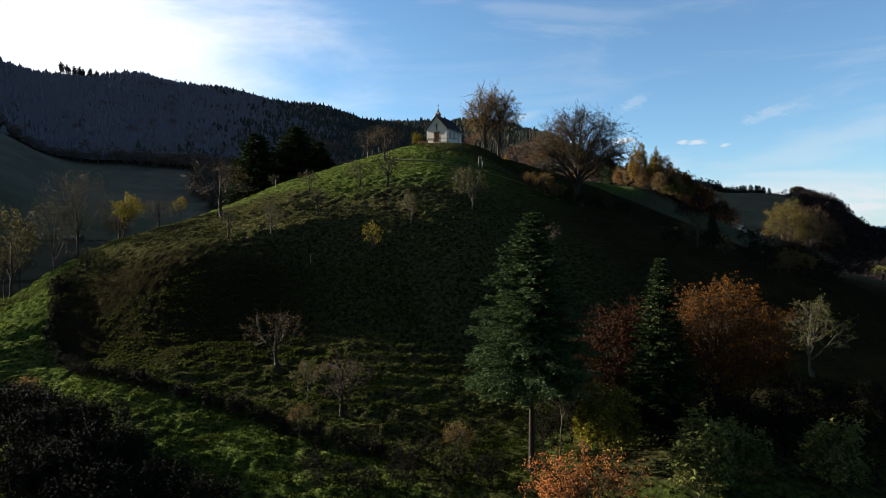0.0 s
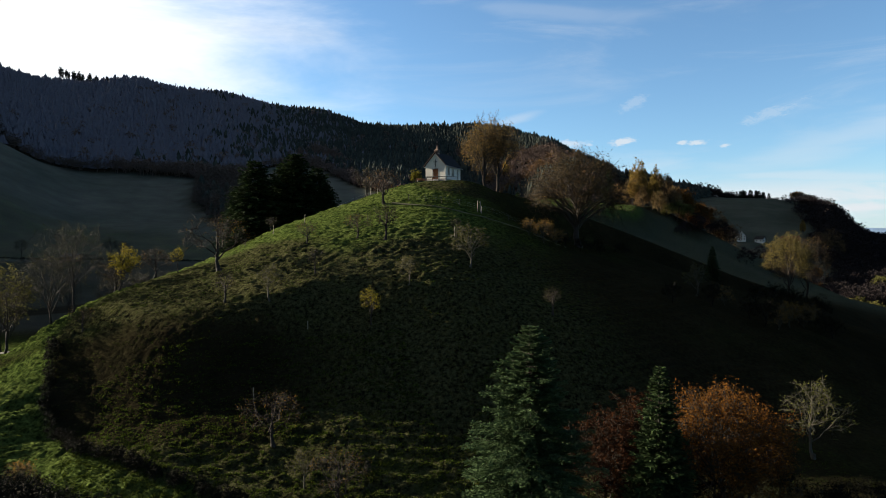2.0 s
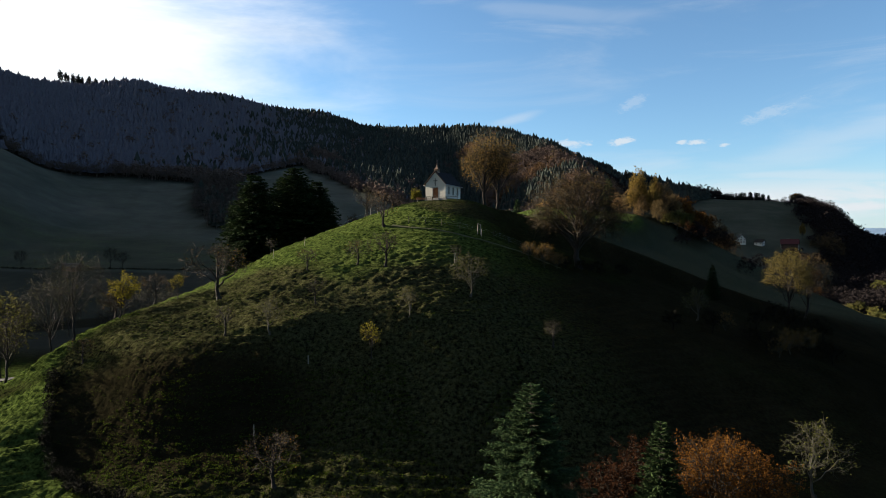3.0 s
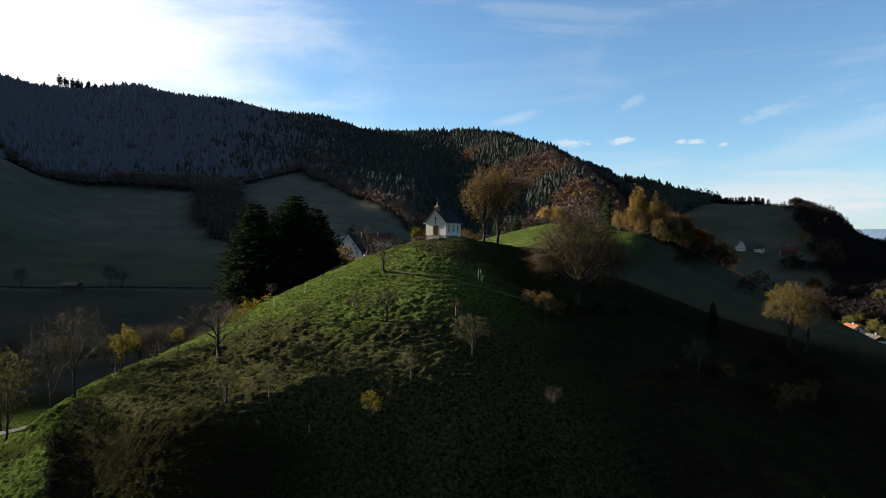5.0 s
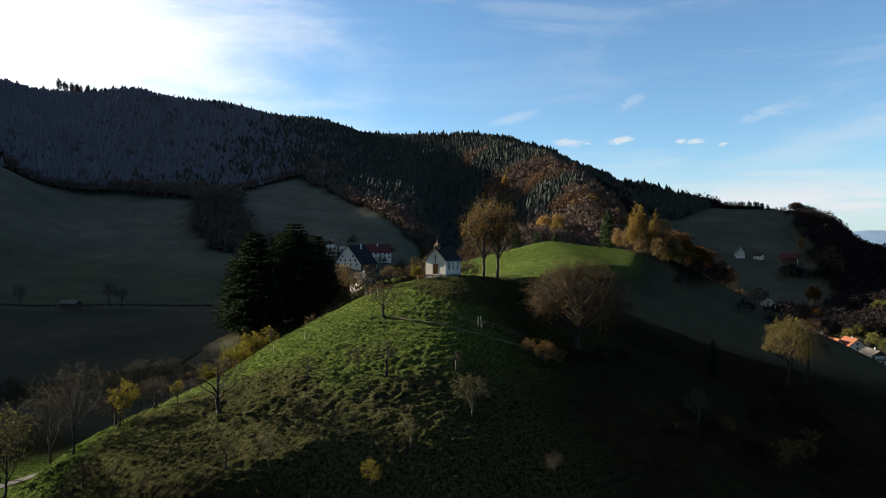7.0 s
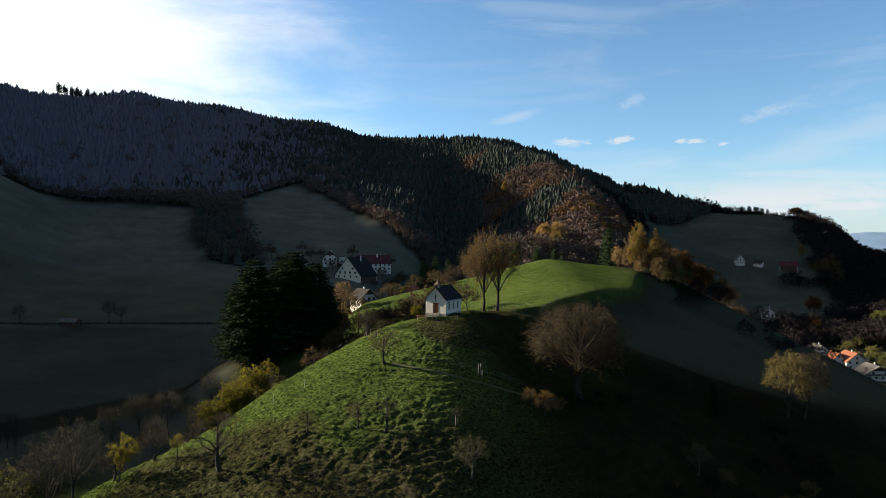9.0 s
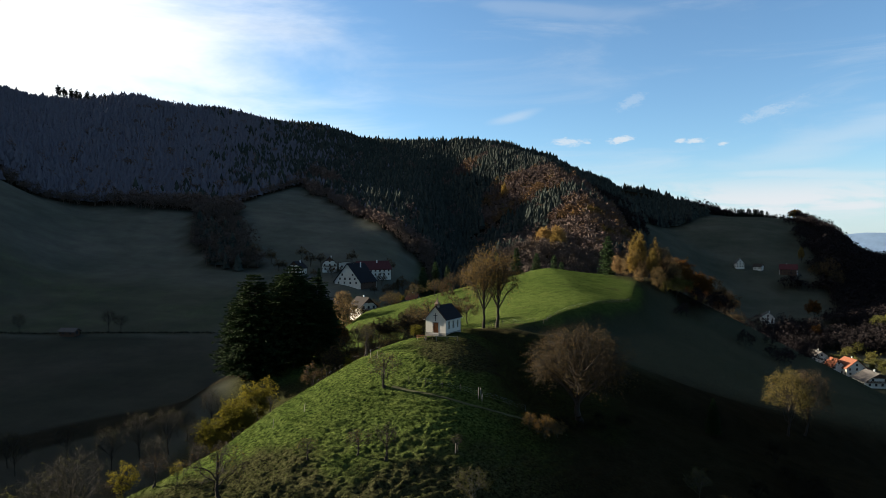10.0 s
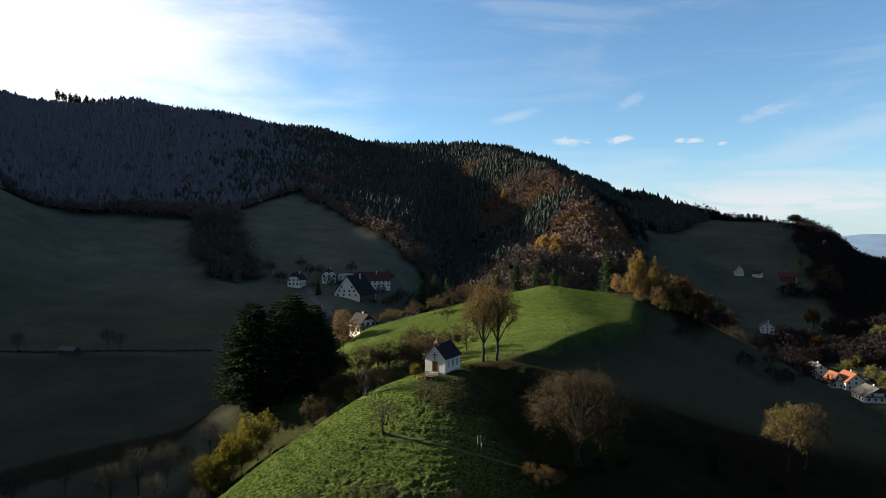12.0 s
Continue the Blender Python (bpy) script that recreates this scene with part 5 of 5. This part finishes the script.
# ---- chapel ----
def chapel():
    W, L, EAVE, RIDGE = 4.9, 7.2, 3.3, 5.9
    c = thing("chapel", "small white rendered chapel with dark roof and ridge turret", "chapel", at=(CHAPEL[0] - 2.2, CHAPEL[1] + 1.8, land(*CHAPEL) - 0.1), turn=-28)
    w, l = W / 2, L / 2
    T = 0.35
    doors = (-0.62, 0.62, 2.45)
    wins = [(-2.1, 0.24), (0.0, 0.24), (2.1, 0.24)]
    front = Shape()
    dw, dh = doors[1], doors[2]
    front.prism([(-w, -l, -0.8), (-dw, -l, -0.8), (-dw, -l, dh), (dw, -l, dh), (dw, -l, -0.8), (w, -l, -0.8), (w, -l, EAVE), (0, -l, RIDGE), (-w, -l, EAVE)], (0, T, 0))
    part("wall", front.mesh("wall", PLASTER), c)
    back = Shape().prism([(-w, l - T, -0.8), (w, l - T, -0.8), (w, l - T, EAVE), (0, l - T, RIDGE), (-w, l - T, EAVE)], (0, T, 0))
    part("wall", back.mesh("wall", PLASTER), c)
    for s in (-1, 1):
        side = Shape()
        xa, xb = (w - T, w) if s > 0 else (-w, -w + T)
        cuts = [-l + T] + [e for y, hw in wins for e in (y - hw, y + hw)] + [l - T]
        for k in range(0, len(cuts), 2):
            side.box(xa, xb, cuts[k], cuts[k + 1], -0.8, EAVE)
        for y, hw in wins:
            side.box(xa, xb, y - hw, y + hw, -0.8, 1.15)
            side.box(xa, xb, y - hw, y + hw, 2.55, EAVE)
        part("wall", side.mesh("wall", PLASTER), c)
        for y, hw in wins:
            win = part("window", Shape().box(xa + 0.12, xa + 0.16, y - hw, y + hw, 1.15, 2.55).mesh("pane", GLASS), c, "narrow dark window")
            x0 = w + 0.01 if s > 0 else -w - 0.05
            fr = Shape()
            for a, b, z0, z1 in ((y - hw - 0.09, y - hw + 0.02, 1.06, 2.64), (y + hw - 0.02, y + hw + 0.09, 1.06, 2.64), (y - hw, y + hw, 2.53, 2.64), (y - hw, y + hw, 1.06, 1.17)):
                fr.box(x0, x0 + 0.04, a, b, z0, z1)
            part("frame", fr.mesh("frame", STONE), win)
        over, ev = 0.35, 0.3
        rise = (RIDGE - EAVE) / w
        roof = Shape().prism([(0, -l - over, RIDGE + 0.02), (s * (w + ev), -l - over, EAVE - ev * rise + 0.02), (s * (w + ev), -l - over, EAVE - ev * rise + 0.2), (0, -l - over, RIDGE + 0.22)], (0, L + 2 * over, 0))
        part("roof", roof.mesh("roof", SLATE), c, "dark slate roof slope")
        verge = Shape().prism([(0, -l - over - 0.04, RIDGE + 0.0), (s * (w + ev), -l - over - 0.04, EAVE - ev * rise), (s * (w + ev), -l - over - 0.04, EAVE - ev * rise + 0.16), (0, -l - over - 0.04, RIDGE + 0.2)], (0, 0.035, 0))
        part("verge_board", verge.mesh("verge_board", WOOD_DARK), c)
        part("gutter", Shape().tube((s * (w + ev + 0.05), -l - over, EAVE - ev * rise + 0.02), (s * (w + ev + 0.05), l + over, EAVE - ev * rise + 0.02), 0.06, 0.06, 8).mesh("gutter", METAL_GREY), c)
    part("plinth", Shape().box(-w - 0.06, w + 0.06, -l - 0.06, l + 0.06, -1.2, 0.28).mesh("plinth", STONE), c)
    door = part("door", Shape().box(-dw, -0.01, -l + 0.12, -l + 0.18, 0.28, dh).box(0.01, dw, -l + 0.12, -l + 0.18, 0.28, dh).mesh("door", WOOD_DOOR), c, "brown timber double door")
    part("door_frame", Shape().box(-dw - 0.1, -dw, -l - 0.03, -l + 0.1, 0.28, dh + 0.1).box(dw, dw + 0.1, -l - 0.03, -l + 0.1, 0.28, dh + 0.1).box(-dw, dw, -l - 0.03, -l + 0.1, dh, dh + 0.1).mesh("frame", STONE), door)
    part("handle", Shape().tube((0.08, -l + 0.02, 1.25), (0.08, -l + 0.12, 1.25), 0.03, 0.03, 6).mesh("handle", METAL_DARK), door)
    part("step", Shape().box(-1.0, 1.0, -l - 0.5, -l - 0.06, -0.6, 0.14).mesh("step", STONE, 0.02), c)
    crucifix = Shape().box(-0.06, 0.06, -l - 0.1, -l - 0.03, 2.75, 4.5).box(-0.48, 0.48, -l - 0.1, -l - 0.03, 3.9, 4.02)
    crucifix.box(-0.09, 0.09, -l - 0.16, -l - 0.1, 3.15, 3.95)
    part("wall_cross", crucifix.mesh("wall_cross", METAL_DARK, 0.01), c, "dark iron cross on the gable")
    y = -l + 0.75
    tur = part("turret", Shape().box(-0.42, 0.42, y - 0.42, y + 0.42, RIDGE - 0.45, RIDGE + 0.55).mesh("turret", WOOD_TURRET), c, "small brown timber bell turret")
    louvre = Shape()
    for k in range(4):
        for sx in (-1, 1):
            louvre.box(sx * 0.43 - 0.02, sx * 0.43 + 0.02, y - 0.3, y + 0.3, RIDGE + 0.1 + 0.1 * k, RIDGE + 0.15 + 0.1 * k)
            louvre.box(-0.3, 0.3, y + sx * 0.43 - 0.02, y + sx * 0.43 + 0.02, RIDGE + 0.1 + 0.1 * k, RIDGE + 0.15 + 0.1 * k)
    part("louvre", louvre.mesh("louvre", WOOD_DARK), tur)
    sp = Shape().poly([(-0.55, y - 0.55, RIDGE + 0.55), (0.55, y - 0.55, RIDGE + 0.55), (0.55, y + 0.55, RIDGE + 0.55), (-0.55, y + 0.55, RIDGE + 0.55),
                       (-0.2, y - 0.2, RIDGE + 1.0), (0.2, y - 0.2, RIDGE + 1.0), (0.2, y + 0.2, RIDGE + 1.0), (-0.2, y + 0.2, RIDGE + 1.0), (0, y, RIDGE + 2.0)],
                      [(3, 2, 1, 0), (0, 1, 5, 4), (1, 2, 6, 5), (2, 3, 7, 6), (3, 0, 4, 7), (4, 5, 8), (5, 6, 8), (6, 7, 8), (7, 4, 8)])
    spire = part("spire", sp.mesh("spire", WOOD_SHINGLE), tur, "slender pointed turret roof")
    part("cross", Shape().box(-0.03, 0.03, y - 0.03, y + 0.03, RIDGE + 1.9, RIDGE + 2.75).box(-0.22, 0.22, y - 0.03, y + 0.03, RIDGE + 2.4, RIDGE + 2.47).mesh("cross", METAL_DARK), spire)
    return c


chapel()
# ---- houses ----
def house(name, label, x, y, turn, W, L, eave, ridge, roof, windows=3, storeys=2, timber=False, balcony=False, chimney=True, half_hip=False, wall=None, sides=None, sink=0.0, group="village houses"):
    """A gabled house; its gable looks along -y before the turn."""
    wall = wall or PLASTER
    h = thing(name, label, "house", group, at=(x, y, land(x, y) - sink), turn=turn)
    w, l, T = W / 2, L / 2, 0.3
    cut = 0.28 if half_hip else 0.0
    zc = ridge - (ridge - eave) * cut
    xc = w * cut
    for s in (-1, 1):
        out = [(-w, s * l, -2.5), (w, s * l, -2.5), (w, s * l, eave)] + ([(xc, s * l, zc), (-xc, s * l, zc)] if half_hip else [(0, s * l, ridge)]) + [(-w, s * l, eave)]
        part("wall", Shape().prism(out, (0, -s * T, 0)).mesh("wall", wall), h)
        part("wall", Shape().box(s * w if s < 0 else w - T, s * w + T if s < 0 else w, -l + T, l - T, -2.5, eave).mesh("wall", sides or wall), h)
        ov, ev = 0.8, 0.7
        k = (ridge - eave) / w
        lo = (s * (w + ev), eave - ev * k)
        if half_hip:
            xo, zo = s * xc, zc
            pts = [(0, -l + 1.0, ridge), (xo, -l - ov, zo), (lo[0], -l - ov, lo[1]), (lo[0], l + ov, lo[1]), (xo, l + ov, zo), (0, l - 1.0, ridge)]
            part("roof", Shape().prism(pts, (0, 0, 0.28)).mesh("roof", roof), h)
            part("roof", Shape().prism([(0, s * (l - 1.0), ridge + 0.02), (-xc, s * (l + ov), zc), (xc, s * (l + ov), zc)], (0, 0, 0.28)).mesh("roof", roof), h)
        else:
            part("roof", Shape().prism([(0, -l - ov, ridge), (*[lo[0]], -l - ov, lo[1]), (lo[0], -l - ov, lo[1] + 0.28), (0, -l - ov, ridge + 0.28)], (0, L + 2 * ov, 0)).mesh("roof", roof), h)
        # gable windows, storey by storey
        for f in range(storeys + 1):
            z = 0.9 + 2.7 * f
            room = w - 0.9 if z + 1.4 < eave else (ridge - z - 1.6) / (ridge - eave) * w
            n = windows if f < storeys else max(1, windows - 2)
            if room < 0.5 or z + 1.3 > ridge - 0.8:
                continue
            for q in range(n):
                cx = 0 if n == 1 else -room * 0.75 + 1.5 * room * q / (n - 1)
                window(h, (cx, s * (l + 0.012), z), 0 if s < 0 else 180)
        for f in range(storeys):
            z = 0.9 + 2.7 * f
            if z + 1.3 > eave:
                continue
            n = max(2, int(L / 3.2))
            for q in range(n):
                window(h, (s * (w + 0.012), -l + L * (q + 0.5) / n, z), 90 if s > 0 else -90)
    if timber:
        part("cladding", Shape().prism([(-w * 0.62, -l - 0.06, eave + (ridge - eave) * 0.42), (w * 0.62, -l - 0.06, eave + (ridge - eave) * 0.42), (0, -l - 0.06, ridge - 0.1)], (0, 0.05, 0)).mesh("cladding", WOOD_DARK), h, "dark timber gable boards")
    if balcony:
        b = part("balcony", Shape().box(-w + 0.4, w - 0.4, -l - 1.1, -l - 0.02, 2.75, 2.9).mesh("balcony", WOOD_DARK), h, "dark timber balcony")
        rail = Shape().box(-w + 0.4, w - 0.4, -l - 1.1, -l - 1.04, 3.7, 3.8)
        for q in range(int(W / 0.3)):
            rail.box(-w + 0.45 + q * 0.29, -w + 0.6 + q * 0.29, -l - 1.09, -l - 1.05, 2.9, 3.7)
        part("railing", rail.mesh("railing", WOOD_DARK), b)
    if chimney:
        c = part("chimney", Shape().box(w * 0.2, w * 0.2 + 0.6, l * 0.2, l * 0.2 + 0.6, eave, ridge + 0.9).mesh("chimney", PLASTER_GREY), h)
        part("cap", Shape().box(w * 0.2 - 0.08, w * 0.2 + 0.68, l * 0.2 - 0.08, l * 0.2 + 0.68, ridge + 0.9, ridge + 1.0).mesh("cap", STONE), c)
    return h


PANE = Shape().box(-0.5, 0.5, -0.01, 0.03, 0, 1.25).mesh("pane", GLASS)
FRAME = Shape().box(-0.6, -0.48, -0.05, 0.0, -0.1, 1.35).box(0.48, 0.6, -0.05, 0.0, -0.1, 1.35).box(-0.48, 0.48, -0.05, 0.0, 1.23, 1.35).box(-0.48, 0.48, -0.05, 0.0, -0.1, 0.02).box(-0.03, 0.03, -0.04, 0.0, 0.02, 1.23).mesh("frame", WOOD_DARK)


def window(h, at, turn):
    p = part("window", PANE, h)
    p.matrix_local = pose(*at, 0, 0, turn)
    f = part("frame", FRAME, p)


house("farmhouse", "white house with brown roof in the sun", -39.0, 316.0, 38, 9.0, 10.5, 4.6, 8.8, TILE_UMBER, 3, 2, timber=True, balcony=True, sink=-0.9)
house("barn", "great white-gabled farm with huge dark roof", -58.0, 430.0, -24, 20.0, 21.0, 2.4, 14.2, SLATE, 4, 2, half_hip=False, sides=WOOD_DARK)
house("farmhouse", "white house with long dark red roof", -50.0, 462.0, -62, 11.0, 24.0, 5.5, 11.0, TILE_DARK_RED, 3, 2)
house("farmhouse", "small white gabled house in the shade", -101.0, 446.0, -12, 9.0, 11.0, 4.8, 9.2, SLATE, 3, 2, timber=True)
house("farmhouse", "white gabled house with dark timber top", -81.5, 462.0, 12, 10.0, 12.0, 5.0, 9.8, SLATE, 3, 2, timber=True, balcony=True)
house("shed", "flat grey farm shed between the houses", -70.0, 470.0, 5, 11.0, 7.0, 4.2, 4.8, TILE_BROWN, 2, 1, chimney=False)
house("wayside_chapel", "tiny white building with red tiled roof", -17.0, 384.0, 62, 5.0, 6.5, 3.4, 6.2, TILE_RED, 1, 1)
house("farmhouse", "white house with weathered grey roof in the valley", 245.0, 413.0, -6, 14.0, 13.0, 4.6, 9.0, TILE_GREY, 3, 2, group="valley houses")
house("farmhouse", "white house with bright red tiled roof", 251.0, 388.0, -4, 12.0, 13.0, 4.8, 9.8, TILE_RED, 3, 2, group="valley houses")
house("farmhouse", "narrow white house with bright red tiled roof", 243.0, 391.0, -4, 7.0, 9.0, 5.0, 9.0, TILE_RED, 2, 2, chimney=False, group="valley houses")
house("farmhouse", "low white house with broad brown roof and balcony", 246.0, 361.0, -8, 15.0, 14.0, 3.3, 7.8, TILE_GREY, 4, 1, timber=True, balcony=True, group="valley houses")
house("farmhouse", "small white house on the far slope", 345.0, 733.0, -12, 9.0, 11.0, 5.0, 10.0, TILE_GREY, 3, 2, group="hillside houses")
house("farmhouse", "dark timber farm with white ground floor", 386.0, 703.0, 58, 11.0, 17.0, 5.5, 10.5, TILE_DARK_RED, 3, 2, timber=True, sides=WOOD_DARK, group="hillside houses")
house("farmhouse", "white house standing among dark trees", 281.0, 545.0, -24, 11.0, 12.0, 5.5, 9.6, TILE_GREY, 3, 2, group="hillside houses")
house("barn", "small dark farm building on the slope", 362.0, 722.0, 40, 7.0, 9.0, 3.5, 6.5, TILE_BROWN, 2, 1, chimney=False, group="hillside houses")
# ---- fences, posts, bench, lanes ----
POST = Shape().tube((0, 0, -0.4), (0, 0, 1.25), 0.06, 0.055, 6).mesh("post", FENCE_POST)


def fence(name, label, line, step, strands=(0.45, 0.8, 1.1), tall=1.0):
    """Posts along a line over the ground, with wires between them."""
    f = thing(name, label, "fence")
    tops = []
    for (xa, ya), (xb, yb) in zip(line[:-1], line[1:]):
        n = max(1, round(math.hypot(xb - xa, yb - ya) / step))
        for k in range(n):
            x, y = xa + (xb - xa) * k / n, ya + (yb - ya) * k / n
            p = part("post", POST, f)
            p.matrix_local = pose(x, y, land(x, y), rngs.normal(0, 2.5), rngs.normal(0, 2.5), rngs.uniform(0, 90)) @ Matrix.Diagonal((1, 1, tall * rngs.uniform(0.9, 1.1), 1))
            tops.append((x, y, land(x, y)))
    for h in strands:
        w = Shape()
        for a, b in zip(tops[:-1], tops[1:]):
            w.tube((a[0], a[1], a[2] + h * tall), (b[0], b[1], b[2] + h * tall), 0.006, 0.006, 3)
        part("wire", w.mesh("wire", METAL_GREY), f)
    return f


fence("pasture_fence", "weathered post and wire fence along the sunny meadow", [(11.5, 158), (16.4, 172), (23, 176), (29, 181), (36.5, 195), (42, 203), (51, 212.5), (64, 226), (72, 236)], 3.2)
fence("pasture_fence", "post and wire fence below the chapel", [(-6.0, 116.0), (0, 114.5), (6.4, 113.6), (12, 114.2), (18, 115.5)], 2.9)
fence("pasture_fence", "post and wire fence over the brow", [(-26, 128.5), (-21, 131.5), (-15.5, 133.5), (-10.8, 134.5)], 2.4, (0.9,), 0.9)


def ribbon(name, label, line, wide, material, lift=0.07, thick=0.25):
    """A lane draped over the ground: a strip with raised body and edges."""
    pts = []
    for (xa, ya), (xb, yb) in zip(line[:-1], line[1:]):
        n = max(2, int(math.hypot(xb - xa, yb - ya) / 1.5))
        pts += [(xa + (xb - xa) * k / n, ya + (yb - ya) * k / n) for k in range(n)]
    pts.append(line[-1])
    P = np.array(pts)
    for _ in range(6):
        P[1:-1] = (P[:-2] + 2 * P[1:-1] + P[2:]) / 4
    D = np.gradient(P, axis=0)
    D /= np.linalg.norm(D, axis=1)[:, None]
    N = np.stack([-D[:, 1], D[:, 0]], 1)
    rows = []
    for s, dz in ((-0.5, -thick), (-0.5, 0.0), (0.0, 0.05), (0.5, 0.0), (0.5, -thick)):
        q = P + N * wide * s
        rows.append(np.column_stack([q, height(q[:, 0], q[:, 1]) + relief(q[:, 0], q[:, 1]) + lift + dz]))
    for k in (0, 1, 3, 4):
        rows[k][:, 2] = np.maximum(rows[k][:, 2], rows[2][:, 2] - 0.12 + (0 if k in (1, 3) else -thick))
    V = np.stack(rows, 1)
    n = len(P)
    i = (np.arange(n - 1)[:, None] * 5 + np.arange(4)).ravel()
    F = np.stack([i, i + 1, i + 6, i + 5], 1)
    return tagged(new(name, mesh_of(name, V.reshape(-1, 3), F, material)), label, "road", kind="structure")


ribbon("road_village", "pale asphalt lane curving to the farm", [(-94, 444), (-89, 432), (-82, 410), (-72, 386), (-60, 366), (-45, 350)], 4.2, ASPHALT)
ribbon("road_west", "narrow gravel track below the hill", [(-104, 66), (-84, 82), (-72, 95), (-66, 104), (-62, 110)], 2.4, GRAVEL)
ribbon("path_hill", "trodden grass path cut across the slope", [(-9, 115.2), (-5, 113.4), (-2, 112.0), (2, 111.0), (6.7, 110.8), (11.6, 111.0), (16.2, 112.0), (22.0, 112.6)], 0.5, GRAVEL_GRASS, 0.06)
ribbon("road_valley", "asphalt lane between the valley houses", [(226, 330), (228, 352), (229, 372), (231, 396), (234, 425), (236, 460)], 4.0, ASPHALT)


def single_post(x, y, tall, wide, label, material=None):
    p = tagged(new("post", Shape().tube((0, 0, -0.4), (0, 0, tall), wide, wide * 0.92, 7).tube((0, 0, tall), (0, 0, tall + 0.05), wide * 0.9, wide * 0.3, 7).mesh("post", material or WOOD_POST)), label, "post")
    p.matrix_world = pose(x, y, land(x, y), rngs.normal(0, 3), rngs.normal(0, 3), 0)
    return p


for x, y, h in ((-20.9, 71.1, 1.3), (-16.0, 76.5, 0.9), (32.1, 49.1, 1.8), (24.2, 51.0, 1.7), (23.4, 48.6, 1.9), (17.3, 46.0, 2.0)):
    single_post(x, y, h, 0.07, "pale weathered wooden post on the slope")
for x, y, h in ((6.4, 113.3, 1.9), (6.9, 113.5, 1.9), (7.0, 112.8, 1.2)):
    single_post(x, y, h, 0.08, "stout pale gate post beside the path")
for x, y in ((-29.0, 109.5), (2.0, 98.2), (-15.8, 133.0), (-14.6, 130.5), (-12.9, 128.0), (-24.2, 112.0)):
    single_post(x, y, 1.5, 0.06, "white stake beside a young tree")


def bench(x, y, turn):
    b = thing("bench", "orange-brown wooden bench in front of the chapel", "bench", at=(x, y, land(x, y)), turn=turn)
    for k in range(3):
        part("seat_slat", Shape().box(-1.0, 1.0, -0.22 + 0.15 * k, -0.10 + 0.15 * k, 0.43, 0.47).mesh("seat_slat", WOOD_BENCH, 0.006), b)
    for k in range(2):
        part("back_slat", Shape().box(-1.0, 1.0, 0.24, 0.28, 0.60 + 0.17 * k, 0.72 + 0.17 * k).mesh("back_slat", WOOD_BENCH, 0.006), b)
    for s in (-0.8, 0.8):
        part("leg", Shape().box(s - 0.04, s + 0.04, -0.2, -0.12, -0.3, 0.43).box(s - 0.04, s + 0.04, 0.18, 0.26, -0.3, 0.92).box(s - 0.04, s + 0.04, -0.2, 0.2, 0.36, 0.43).mesh("leg", STONE), b)


bench(-4.4, 134.6, 8)


def table(x, y, turn):
    t = thing("table", "dark wooden table on the chapel forecourt", "table", at=(x, y, land(x, y)), turn=turn)
    part("tabletop", Shape().box(-0.9, 0.9, -0.4, 0.4, 0.7, 0.76).mesh("tabletop", WOOD_DARK, 0.01), t)
    for s in (-0.65, 0.65):
        part("leg", Shape().box(s - 0.06, s + 0.06, -0.3, 0.3, -0.3, 0.7).mesh("leg", WOOD_DARK), t)


table(-2.6, 133.4, 5)


def railing():
    r = thing("handrail", "grey timber handrail before the chapel door", "railing")
    line = [(-3.4, 132.6), (-1.2, 132.0), (1.0, 131.6), (3.2, 132.6)]
    for x, y in line:
        part("post", Shape().box(x - 0.06, x + 0.06, y - 0.06, y + 0.06, land(x, y) - 0.4, land(x, y) + 1.0).mesh("post", WOOD_POST), r)
    for a, b in zip(line[:-1], line[1:]):
        part("rail", Shape().tube((*a, land(*a) + 0.96), (*b, land(*b) + 0.96), 0.05, 0.05, 6).mesh("rail", WOOD_POST), r)


railing()

house("shed", "small grey field shed by the hedge", -163.0, 279.0, 80, 3.4, 7.0, 2.2, 3.2, TILE_GREY, 1, 1, chimney=False, wall=WOOD_DARK, group="")
